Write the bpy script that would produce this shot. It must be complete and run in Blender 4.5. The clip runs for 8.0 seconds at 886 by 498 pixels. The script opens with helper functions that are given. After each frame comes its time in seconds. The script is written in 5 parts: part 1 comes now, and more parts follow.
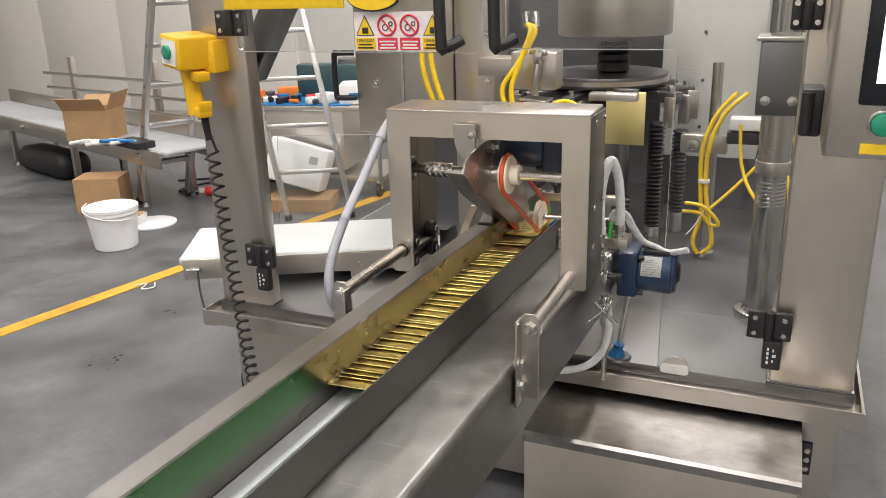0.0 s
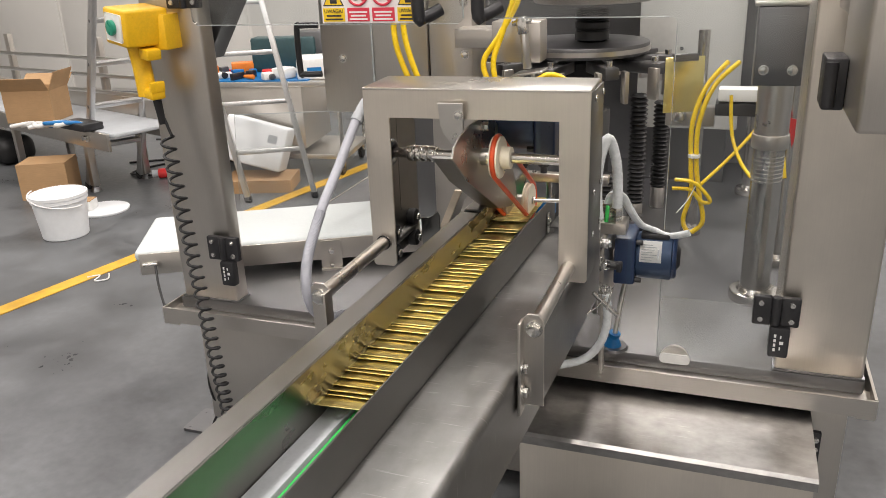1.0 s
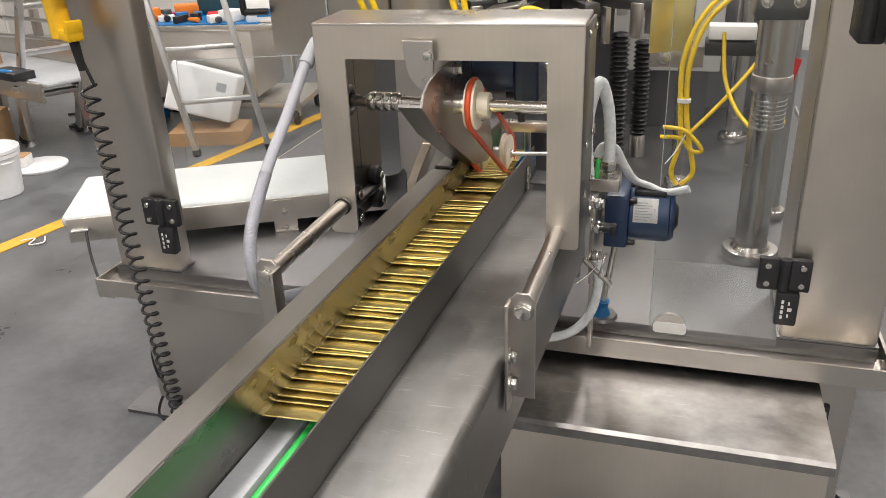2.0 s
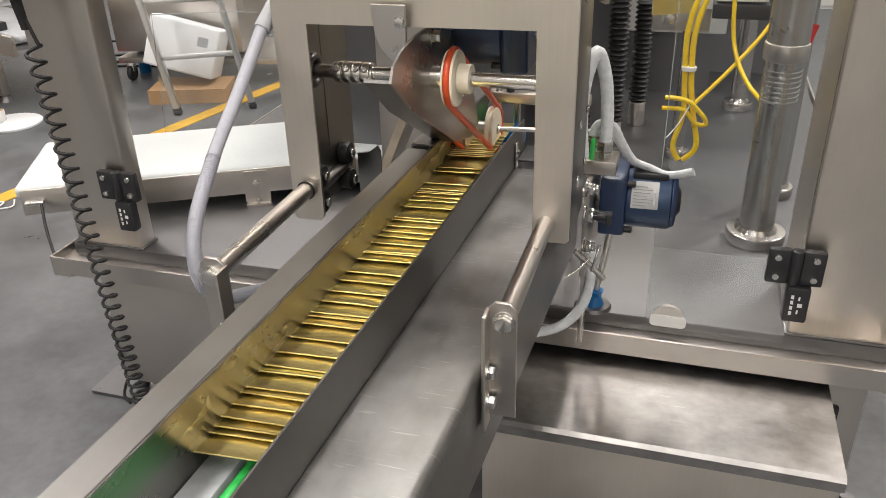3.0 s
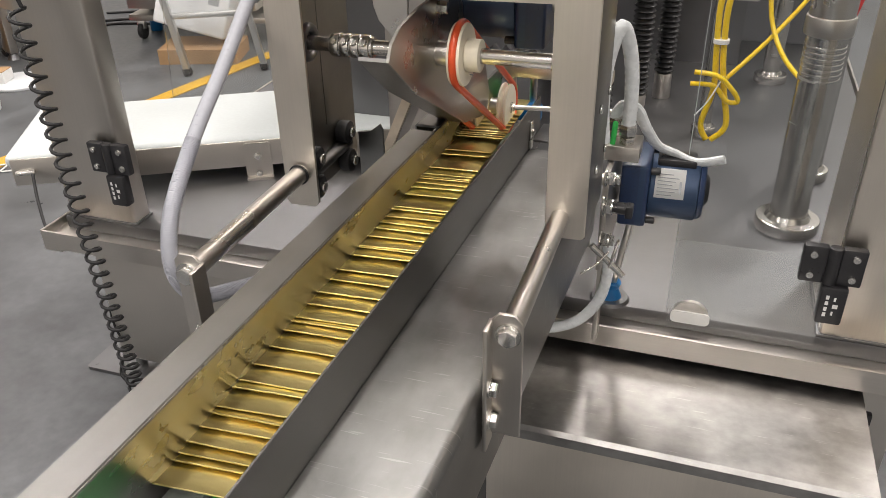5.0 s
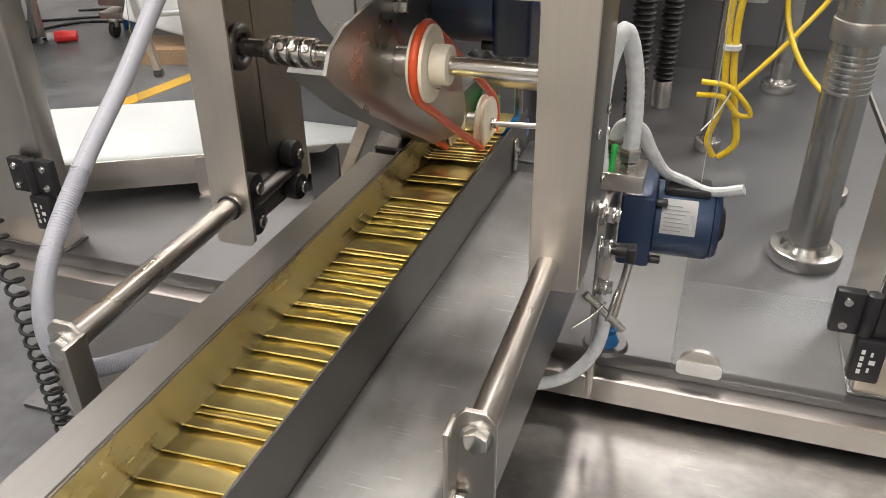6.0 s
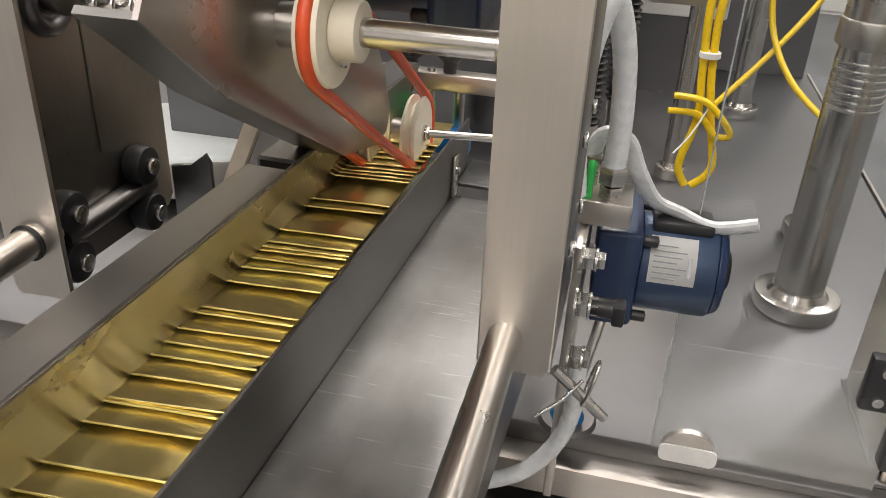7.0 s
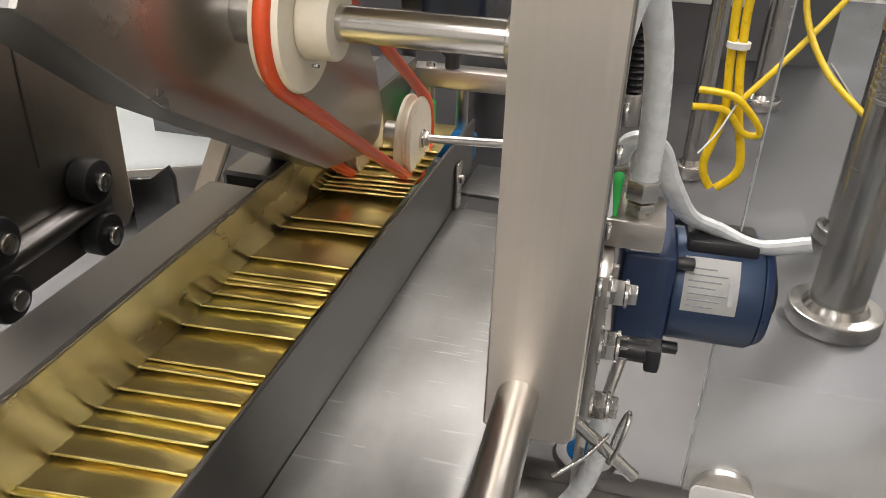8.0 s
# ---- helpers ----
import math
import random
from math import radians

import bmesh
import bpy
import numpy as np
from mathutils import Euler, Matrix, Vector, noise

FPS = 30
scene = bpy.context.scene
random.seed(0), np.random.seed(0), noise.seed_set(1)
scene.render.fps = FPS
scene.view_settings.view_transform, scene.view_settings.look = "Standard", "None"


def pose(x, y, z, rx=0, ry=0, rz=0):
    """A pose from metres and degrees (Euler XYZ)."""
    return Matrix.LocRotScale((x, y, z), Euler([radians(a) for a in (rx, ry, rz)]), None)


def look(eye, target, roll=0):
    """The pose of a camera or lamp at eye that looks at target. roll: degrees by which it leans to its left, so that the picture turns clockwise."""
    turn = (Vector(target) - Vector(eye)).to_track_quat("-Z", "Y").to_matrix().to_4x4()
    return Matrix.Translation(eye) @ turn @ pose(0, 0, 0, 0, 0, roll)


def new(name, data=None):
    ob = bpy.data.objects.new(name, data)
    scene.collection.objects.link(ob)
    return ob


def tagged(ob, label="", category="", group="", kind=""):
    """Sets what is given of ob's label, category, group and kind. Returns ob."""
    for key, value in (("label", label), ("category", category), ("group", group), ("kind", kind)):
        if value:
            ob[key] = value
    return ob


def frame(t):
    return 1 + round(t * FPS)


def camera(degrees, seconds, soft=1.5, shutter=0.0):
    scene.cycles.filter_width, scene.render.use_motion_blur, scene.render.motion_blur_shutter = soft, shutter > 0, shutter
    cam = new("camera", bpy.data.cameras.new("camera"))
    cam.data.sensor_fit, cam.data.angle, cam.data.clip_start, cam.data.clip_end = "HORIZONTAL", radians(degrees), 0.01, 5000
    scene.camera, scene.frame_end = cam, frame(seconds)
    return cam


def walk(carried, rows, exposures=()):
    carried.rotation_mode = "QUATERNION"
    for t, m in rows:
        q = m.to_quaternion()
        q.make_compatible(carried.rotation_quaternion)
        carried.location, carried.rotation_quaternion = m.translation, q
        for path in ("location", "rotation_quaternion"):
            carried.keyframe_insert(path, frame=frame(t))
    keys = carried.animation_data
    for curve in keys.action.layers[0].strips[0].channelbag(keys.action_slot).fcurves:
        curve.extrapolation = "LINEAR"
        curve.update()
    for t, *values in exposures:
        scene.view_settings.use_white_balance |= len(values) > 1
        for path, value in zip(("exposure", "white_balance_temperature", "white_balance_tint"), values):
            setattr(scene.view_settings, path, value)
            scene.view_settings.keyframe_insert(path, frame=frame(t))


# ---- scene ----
cam = camera(57.7, 8.0, soft=0.75)
# plan units: the floor lies at BASE and one unit is GROW metres
BASE, GROW = 0.22, 1.12
PLAN = Matrix.Diagonal((GROW, GROW, GROW, 1)) @ Matrix.Translation((0, 0, -BASE))
PATH = [
    (0, (-0.003, -0.052, 1.295), (-0.758, 1.687, 0.657), -1.7),
    (0.5, (-0.045, -0.003, 1.296), (-0.756, 1.746, 0.634), -2.0),
    (1, (-0.104, 0.062, 1.285), (-0.758, 1.815, 0.579), -2.3),
    (1.5, (-0.162, 0.14, 1.261), (-0.755, 1.889, 0.496), -2.4),
    (2, (-0.183, 0.244, 1.238), (-0.735, 1.978, 0.409), -2.3),
    (2.2, (-0.187, 0.291, 1.232), (-0.728, 2.016, 0.375), -2.2),
    (3.5, (-0.199, 0.408, 1.226), (-0.738, 2.081, 0.271), -1.4),
    (4, (-0.201, 0.424, 1.224), (-0.747, 2.082, 0.248), -1.4),
    (4.5, (-0.204, 0.448, 1.223), (-0.761, 2.089, 0.226), -1.5),
    (4.7, (-0.207, 0.465, 1.222), (-0.766, 2.1, 0.216), -1.4),
    (5.8, (-0.226, 0.633, 1.184), (-0.78, 2.262, 0.166), -0.8),
    (6, (-0.241, 0.687, 1.168), (-0.782, 2.325, 0.156), -0.6),
    (6.5, (-0.271, 0.819, 1.111), (-0.749, 2.479, 0.103), 0.5),
    (7, (-0.302, 0.923, 1.05), (-0.689, 2.642, 0.103), 2.7),
    (7.5, (-0.314, 0.99, 1.037), (-0.686, 2.701, 0.072), 3.4),
    (8, (-0.321, 1.023, 1.026), (-0.721, 2.728, 0.059), 2.1),
]
walk(cam, [(t, look(eye, target, roll)) for t, eye, target, roll in PATH])

# ---- light ----
scene.view_settings.exposure = 0.0
world = bpy.data.worlds.new("hall_air")
scene.world = world
world.use_nodes = True
world.node_tree.nodes["Background"].inputs[0].default_value = (0.8, 0.87, 1.0, 1)
world.node_tree.nodes["Background"].inputs[1].default_value = 0.02
CEILING = 4.3
LAMP_ROWS = [(x, y) for x in (-6.4, -3.6, -0.8, 2.0) for y in (-3.2, -0.3, 2.6, 5.0)]
for lx, ly in LAMP_ROWS:
    lamp = bpy.data.lights.new("ceiling_lamp", "AREA")
    lamp.shape, lamp.size, lamp.size_y, lamp.energy, lamp.color = "RECTANGLE", 0.3, 1.8, 50 if lx < -3 else 79, (1.0, 0.93, 0.885)
    new("ceiling_lamp", lamp).matrix_world = Matrix.Translation((lx, ly, CEILING - 0.06))

# ---- materials ----
def material(name, colour, rough=0.5, metal=0.0, grain=(60, 60, 60), vary=0.08, rvary=0.08, bump=0.0, stain=0.0, stain_scale=3.0, stain_rough=0.0, coat=0.0, per=0.0, spec=0.5, scratch=0.0):
    """Base colour with fine grain and larger stains, both also in the gloss."""
    m = bpy.data.materials.new(name)
    m.use_nodes = True
    nt = m.node_tree
    n, l = nt.nodes, nt.links
    p = n["Principled BSDF"]
    p.inputs["Metallic"].default_value = metal
    p.inputs["Specular IOR Level"].default_value = spec
    p.inputs["Coat Weight"].default_value = coat
    p.inputs["Coat Roughness"].default_value = 0.15
    co = n.new("ShaderNodeTexCoord")
    mp = n.new("ShaderNodeMapping")
    mp.inputs["Scale"].default_value = grain
    l.new(co.outputs["Object"], mp.inputs[0])
    fine = n.new("ShaderNodeTexNoise")
    fine.inputs["Scale"].default_value, fine.inputs["Detail"].default_value = 1.0, 4.0
    l.new(mp.outputs[0], fine.inputs["Vector"])
    big = n.new("ShaderNodeTexNoise")
    big.inputs["Scale"].default_value, big.inputs["Detail"].default_value, big.inputs["Roughness"].default_value = stain_scale, 6.0, 0.62
    l.new(co.outputs["Object"], big.inputs["Vector"])

    def span(src, a, b, lo=0.3, hi=0.7):
        r = n.new("ShaderNodeMapRange")
        r.inputs[1].default_value, r.inputs[2].default_value, r.inputs[3].default_value, r.inputs[4].default_value = lo, hi, a, b
        l.new(src, r.inputs[0])
        return r.outputs[0]

    def add(a, b, op="ADD"):
        x = n.new("ShaderNodeMath")
        x.operation = op
        l.new(a, x.inputs[0])
        l.new(b, x.inputs[1])
        return x.outputs[0]

    shade = add(span(fine.outputs[0], 1 - vary, 1 + vary), span(big.outputs[0], 1 - stain, 1 + stain), "MULTIPLY")
    if per:
        info = n.new("ShaderNodeObjectInfo")
        shade = add(shade, span(info.outputs["Random"], 1 - per, 1 + per, 0, 1), "MULTIPLY")
    rough_add = None
    if scratch:
        for k, (turn, size) in enumerate(((0.5, (26, 420, 26)), (-0.9, (20, 330, 20)), (1.35, (16, 300, 16)))):
            sm = n.new("ShaderNodeMapping")
            sm.inputs["Rotation"].default_value = (0, 0, turn)
            sm.inputs["Scale"].default_value = size
            l.new(co.outputs["Object"], sm.inputs[0])
            sn = n.new("ShaderNodeTexNoise")
            sn.inputs["Scale"].default_value, sn.inputs["Detail"].default_value = 1.0, 1.0
            l.new(sm.outputs[0], sn.inputs["Vector"])
            line = span(sn.outputs[0], 0.0, scratch, 0.735 - 0.01 * k, 0.78)
            rough_add = add(rough_add, line) if rough_add else line
        shade = add(shade, rough_add)
    mul = n.new("ShaderNodeVectorMath")
    mul.operation = "SCALE"
    mul.inputs[0].default_value = colour
    l.new(shade, mul.inputs["Scale"])
    l.new(mul.outputs[0], p.inputs["Base Color"])
    l.new(add(span(fine.outputs[0], rough - rvary, rough + rvary), span(big.outputs[0], -stain_rough, stain_rough)), p.inputs["Roughness"])
    if bump:
        bp = n.new("ShaderNodeBump")
        bp.inputs["Strength"].default_value, bp.inputs["Distance"].default_value = bump, 0.002
        l.new(fine.outputs[0], bp.inputs["Height"])
        l.new(bp.outputs[0], p.inputs["Normal"])
    return m


def clear(name, tint, gloss_rough=0.02):
    """Thin clear sheet: it lets light straight through and mirrors at a glancing angle."""
    m = bpy.data.materials.new(name)
    m.use_nodes = True
    n, l = m.node_tree.nodes, m.node_tree.links
    n.remove(n["Principled BSDF"])
    t, g, f, x = n.new("ShaderNodeBsdfTransparent"), n.new("ShaderNodeBsdfGlossy"), n.new("ShaderNodeFresnel"), n.new("ShaderNodeMixShader")
    t.inputs[0].default_value = (*tint, 1)
    g.inputs["Roughness"].default_value = gloss_rough
    f.inputs[0].default_value = 1.49
    l.new(f.outputs[0], x.inputs[0])
    l.new(t.outputs[0], x.inputs[1])
    l.new(g.outputs[0], x.inputs[2])
    l.new(x.outputs[0], n["Material Output"].inputs[0])
    return m


STEEL = (0.575, 0.545, 0.505)
M = {
    "floor": material("concrete", (0.104, 0.109, 0.114), 0.42, 0, (40, 40, 40), 0.14, 0.06, 0.04, 0.46, 3.2, 0.14),
    "line": material("floor_paint", (0.62, 0.36, 0.03), 0.5, 0, (30, 30, 30), 0.12, 0.05, 0, 0.3, 5),
    "wall": material("wall_panel", (0.76, 0.74, 0.70), 0.45, 0, (2, 2, 1), 0.02, 0.04, 0, 0.05, 0.8),
    "seam": material("panel_joint", (0.75, 0.74, 0.71), 0.5, 0),
    "ceiling": material("ceiling_sheet", (0.50, 0.50, 0.49), 0.6, 0, (3, 3, 3), 0.03, 0.03, 0, 0.05, 1),
    "steel_v": material("brushed_steel_upright", STEEL, 0.36, 1, (900, 900, 14), 0.025, 0.035, 0.010, 0.05, 7, 0.05),
    "steel_x": material("brushed_steel_across", STEEL, 0.35, 1, (14, 900, 900), 0.025, 0.035, 0.010, 0.05, 7, 0.05),
    "steel_y": material("brushed_steel_along", STEEL, 0.32, 1, (900, 14, 900), 0.025, 0.035, 0.010, 0.05, 8, 0.05),
    "trough": material("polished_trough_steel", (0.235, 0.222, 0.205), 0.30, 1, (40, 8, 40), 0.03, 0.03, 0, 0.10, 11, 0.05),
    "rim": material("dull_flange_steel", (0.22, 0.216, 0.21), 0.36, 1, (200, 14, 200), 0.02, 0.02, 0, 0.10, 9, 0.06),
    "worn": material("worn_steel_sheet", (0.26, 0.26, 0.256), 0.38, 1, (60, 22, 60), 0.07, 0.04, 0.004, 0.13, 16, 0.05, scratch=0.34),
    "smear": material("smeared_steel_lid", (0.36, 0.352, 0.34), 0.38, 1, (40, 60, 60), 0.10, 0.03, 0.004, 0.15, 21, 0.06, scratch=0.26),
    "table": material("steel_table_sheet", (0.20, 0.20, 0.205), 0.45, 1, (30, 400, 400), 0.03, 0.03, 0.004, 0.10, 7, 0.06),
    "polish": material("polished_steel", (0.62, 0.60, 0.57), 0.29, 1, (5, 5, 5), 0.02, 0.02, 0, 0.03, 4, 0.02),
    # beige steel with the brightness of well-lit faces put into its colour
    "portal": material("lit_beige_steel", (0.72, 0.67, 0.60), 0.37, 1, (500, 500, 10), 0.02, 0.03, 0.006, 0.05, 9, 0.05),
    # darkened copy of the steel: shade and dark reflections are in its colour
    "side": material("shaded_side_steel", (0.21, 0.206, 0.20), 0.36, 1, (300, 12, 300), 0.02, 0.02, 0, 0.06, 9, 0.04),
    "mirror": material("mirror_steel", (0.40, 0.385, 0.36), 0.30, 1, (8, 8, 8), 0.02, 0.02, 0, 0.05, 9, 0.03),
    # glossy steel with the dark reflection painted into the base colour
    "cheek": material("dark_reflection_steel", (0.30, 0.285, 0.26), 0.34, 1, (300, 300, 12), 0.04, 0.04, 0.004, 0.18, 8, 0.08),
    "chrome": material("ground_shaft_steel", (0.56, 0.54, 0.51), 0.235, 1, (8, 8, 60), 0.02, 0.03, 0, 0.05, 9, 0.03),
    "bolt": material("bolt_steel", (0.66, 0.65, 0.62), 0.24, 1, (30, 30, 30), 0.04, 0.04, 0, 0.06, 20, 0.04),
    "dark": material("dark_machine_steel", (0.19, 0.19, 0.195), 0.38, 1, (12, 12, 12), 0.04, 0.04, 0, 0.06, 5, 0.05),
    "black": material("black_plastic", (0.018, 0.018, 0.02), 0.38, 0, (300, 300, 300), 0.15, 0.08, 0.03, 0.15, 20, 0.05),
    "rubber": material("black_rubber", (0.012, 0.012, 0.013), 0.5, 0, (200, 200, 200), 0.15, 0.08, 0, 0.1, 30),
    "foil": material("gold_foil", (1.0, 0.85, 0.38), 0.33, 1, (18, 10, 18), 0.01, 0.02, 0, 0.02, 12, 0.03, per=0.06),
    "white": material("white_conveyor_belt", (0.58, 0.62, 0.62), 0.5, 0, (120, 120, 120), 0.03, 0.05, 0.02, 0.04, 7, 0.05),
    "cream": material("cream_nylon", (0.80, 0.74, 0.60), 0.38, 0, (150, 150, 150), 0.03, 0.05, 0.01, 0.05, 40, 0.05),
    "red": material("red_round_belt", (0.66, 0.085, 0.025), 0.35, 0, (200, 200, 200), 0.06, 0.06, 0, 0.08, 40),
    "redp": material("red_plastic", (0.6, 0.03, 0.03), 0.35, 0, (200, 200, 200), 0.06, 0.06),
    "blue": material("blue_motor_paint", (0.012, 0.030, 0.085), 0.36, 0, (350, 350, 350), 0.12, 0.06, 0.05, 0.1, 25, 0.05, spec=0.6),
    "motor": material("blue_grey_motor_shell", (0.035, 0.062, 0.12), 0.38, 0.35, (10, 500, 500), 0.08, 0.06, 0.02, 0.08, 25, 0.05),
    "label": material("white_label", (0.78, 0.78, 0.76), 0.4, 0, (80, 80, 80), 0.02, 0.03, 0, 0.05, 30),
    "ink": material("dark_ink", (0.03, 0.03, 0.03), 0.5, 0),
    "grey": material("grey_plastic", (0.40, 0.42, 0.44), 0.45, 0, (200, 200, 200), 0.05, 0.05, 0, 0.06, 15),
    "conduit": material("grey_conduit_plastic", (0.36, 0.37, 0.41), 0.32, 0, (200, 200, 200), 0.04, 0.05, 0, 0.06, 15, 0.04),
    "yellow": material("yellow_plastic", (0.80, 0.47, 0.012), 0.36, 0, (200, 200, 200), 0.04, 0.06, 0.02, 0.06, 25, 0.05),
    "ytube": material("yellow_air_tube", (0.80, 0.55, 0.01), 0.3, 0, (100, 100, 100), 0.05, 0.05, 0, 0.06, 20),
    "green": material("green_plastic", (0.02, 0.26, 0.16), 0.3, 0, (100, 100, 100), 0.05, 0.05),
    "gbelt": material("green_round_belt", (0.04, 0.52, 0.10), 0.4, 0, (200, 20, 200), 0.06, 0.06, 0, 0.06, 20),
    "bluep": material("blue_plastic", (0.01, 0.16, 0.42), 0.35, 0, (100, 100, 100), 0.06, 0.06),
    "milk": material("milky_hose", (0.74, 0.77, 0.78), 0.28, 0, (100, 100, 100), 0.04, 0.05, 0, 0.07, 20),
    "card": material("cardboard", (0.42, 0.26, 0.13), 0.75, 0, (30, 30, 200), 0.05, 0.05, 0.02, 0.10, 6),
    "foam": material("white_foam", (0.82, 0.83, 0.84), 0.6, 0, (200, 200, 200), 0.03, 0.05, 0.04, 0.04, 5),
    "pail": material("white_pail_plastic", (0.78, 0.80, 0.82), 0.4, 0, (60, 60, 60), 0.02, 0.05, 0, 0.04, 7),
    "alu": material("ladder_aluminium", (0.62, 0.62, 0.62), 0.36, 1, (300, 300, 8), 0.06, 0.07, 0.02, 0.08, 5, 0.05),
    "cab": material("cabinet_lacquer", (0.62, 0.62, 0.59), 0.45, 0, (60, 60, 60), 0.03, 0.05, 0, 0.05, 3),
    "orange": material("orange_plastic", (0.75, 0.20, 0.02), 0.4, 0, (60, 60, 60), 0.05, 0.05),
    "brown": material("brown_tray", (0.22, 0.09, 0.03), 0.5, 0, (60, 60, 60), 0.08, 0.05),
    "teal": material("smoky_plastic", (0.03, 0.07, 0.075), 0.35, 0, (60, 60, 60), 0.1, 0.05),
    "wood": material("raw_edge_plank", (0.80, 0.70, 0.56), 0.6, 0, (40, 8, 40), 0.1, 0.05),
    "acrylic": clear("clear_acrylic", (0.93, 0.945, 0.95)),
    "edge": material("acrylic_edge", (0.36, 0.39, 0.39), 0.25, 0),
    "screen": material("screen_bezel", (0.012, 0.014, 0.018), 0.2, 0),
    "pink": material("sign_white", (0.80, 0.76, 0.76), 0.45, 0),
    "signred": material("sign_red", (0.62, 0.04, 0.07), 0.45, 0),
    "signyel": material("sign_yellow", (0.85, 0.58, 0.02), 0.45, 0),
}
glow = bpy.data.materials.new("lit_display")
glow.use_nodes = True
glow.node_tree.nodes["Principled BSDF"].inputs["Emission Color"].default_value = (0.85, 0.93, 1.0, 1)
glow.node_tree.nodes["Principled BSDF"].inputs["Emission Strength"].default_value = 0.75
M["glow"] = glow
# clear sheet made paler by a thin white diffuse layer
M["haze"] = clear("whitened_acrylic", (0.95, 0.96, 0.96), 0.25)
hn, hl = M["haze"].node_tree.nodes, M["haze"].node_tree.links
whitener, veil = hn.new("ShaderNodeBsdfDiffuse"), hn.new("ShaderNodeMixShader")
whitener.inputs[0].default_value = (0.8, 0.8, 0.78, 1)
veil.inputs[0].default_value = 0.09
hl.new(hn["Mix Shader"].outputs[0], veil.inputs[1])
hl.new(whitener.outputs[0], veil.inputs[2])
hl.new(veil.outputs[0], hn["Material Output"].inputs[0])

# ---- building helpers ----
ORIGIN = Matrix.Identity(4)


def origin(dx=0.0, dy=0.0, dz=0.0, turn=0.0, about=(0.0, 0.0), size=1.0):
    """Sets where the group of things that follows is laid out: moved, turned about an upright, scaled from the floor."""
    global ORIGIN
    pivot = Vector((*about, BASE))
    ORIGIN = Matrix.Translation(pivot + Vector((dx, dy, dz))) @ Matrix.Rotation(radians(turn), 4, "Z") @ Matrix.Diagonal((size, size, size, 1)) @ Matrix.Translation(-pivot)
    return ORIGIN


def thing(name, at, label="", category="", group="", kind=""):
    ob = new(name)
    ob.empty_display_size = 0.05
    ob.matrix_world = Matrix.Translation(ORIGIN @ Vector(at))
    return tagged(ob, label, category, group, kind)


def world_of(ob):
    m = ob.matrix_basis.copy()
    while ob.parent:
        m = ob.parent.matrix_basis @ ob.matrix_parent_inverse @ m
        ob = ob.parent
    return m


def mesh_of(name, bm, mat, smooth=True):
    me = bpy.data.meshes.new(name)
    bmesh.ops.recalc_face_normals(bm, faces=bm.faces)
    for f in bm.faces:
        f.smooth = smooth
    for e in bm.edges:
        if len(e.link_faces) == 2 and e.calc_face_angle(0) > 0.6:
            e.smooth = False
    bm.to_mesh(me)
    bm.free()
    me.materials.append(M[mat])
    return me


def part(name, bm, mat, parent=None, label="", category="", group="", kind="", smooth=True):
    """One mesh object, in plan coordinates, under its thing or part."""
    bmesh.ops.transform(bm, matrix=ORIGIN, verts=bm.verts)
    ob = new(name, mesh_of(name, bm, mat, smooth))
    if parent:
        ob.parent = parent
        ob.matrix_parent_inverse = world_of(parent).inverted()
    return tagged(ob, label, category, group, kind)


def B(x0, x1, y0, y1, z0, z1, bev=0.0, bm=None, seg=2, m=None):
    """A box, its edges rounded by bev."""
    t = bmesh.new()
    bmesh.ops.create_cube(t, size=1, matrix=Matrix.Translation(((x0 + x1) / 2, (y0 + y1) / 2, (z0 + z1) / 2)) @ Matrix.Diagonal((abs(x1 - x0), abs(y1 - y0), abs(z1 - z0), 1)))
    if bev:
        bmesh.ops.bevel(t, geom=t.edges[:], offset=bev, segments=seg, profile=0.5, affect="EDGES")
    return join(t, bm, m)


def join(t, bm, m=None):
    if m:
        bmesh.ops.transform(t, matrix=m, verts=t.verts)
    if bm is None:
        return t
    me = bpy.data.meshes.new("t")
    t.to_mesh(me)
    t.free()
    bm.from_mesh(me)
    bpy.data.meshes.remove(me)
    return bm


def R(p, q, r, n=20, r2=None, bev=0.0, bm=None):
    """A round bar from p to q, with rounded ends."""
    p, q = Vector(p), Vector(q)
    t = bmesh.new()
    m = Matrix.Translation((p + q) / 2) @ (q - p).to_track_quat("Z", "Y").to_matrix().to_4x4()
    bmesh.ops.create_cone(t, cap_ends=True, segments=n, radius1=r, radius2=r if r2 is None else r2, depth=(q - p).length, matrix=m)
    if bev:
        rims = [e for e in t.edges if any(len(f.verts) > 4 for f in e.link_faces)]
        bmesh.ops.bevel(t, geom=rims, offset=bev, segments=2, profile=0.5, affect="EDGES")
    return join(t, bm)


def curve_points(pts, k=6, closed=False):
    """A smooth run through the points."""
    P = [Vector(p) for p in pts]
    out, c = [], len(P)
    for i in range(c if closed else c - 1):
        a, b, d, e = (P[(i - 1) % c], P[i], P[(i + 1) % c], P[(i + 2) % c]) if closed else (P[max(i - 1, 0)], P[i], P[i + 1], P[min(i + 2, c - 1)])
        for j in range(k):
            u = j / k
            out.append(0.5 * (2 * b + (d - a) * u + (2 * a - 5 * b + 4 * d - e) * u * u + (3 * b - 3 * d + e - a) * u ** 3))
    if not closed:
        out.append(P[-1])
    return out


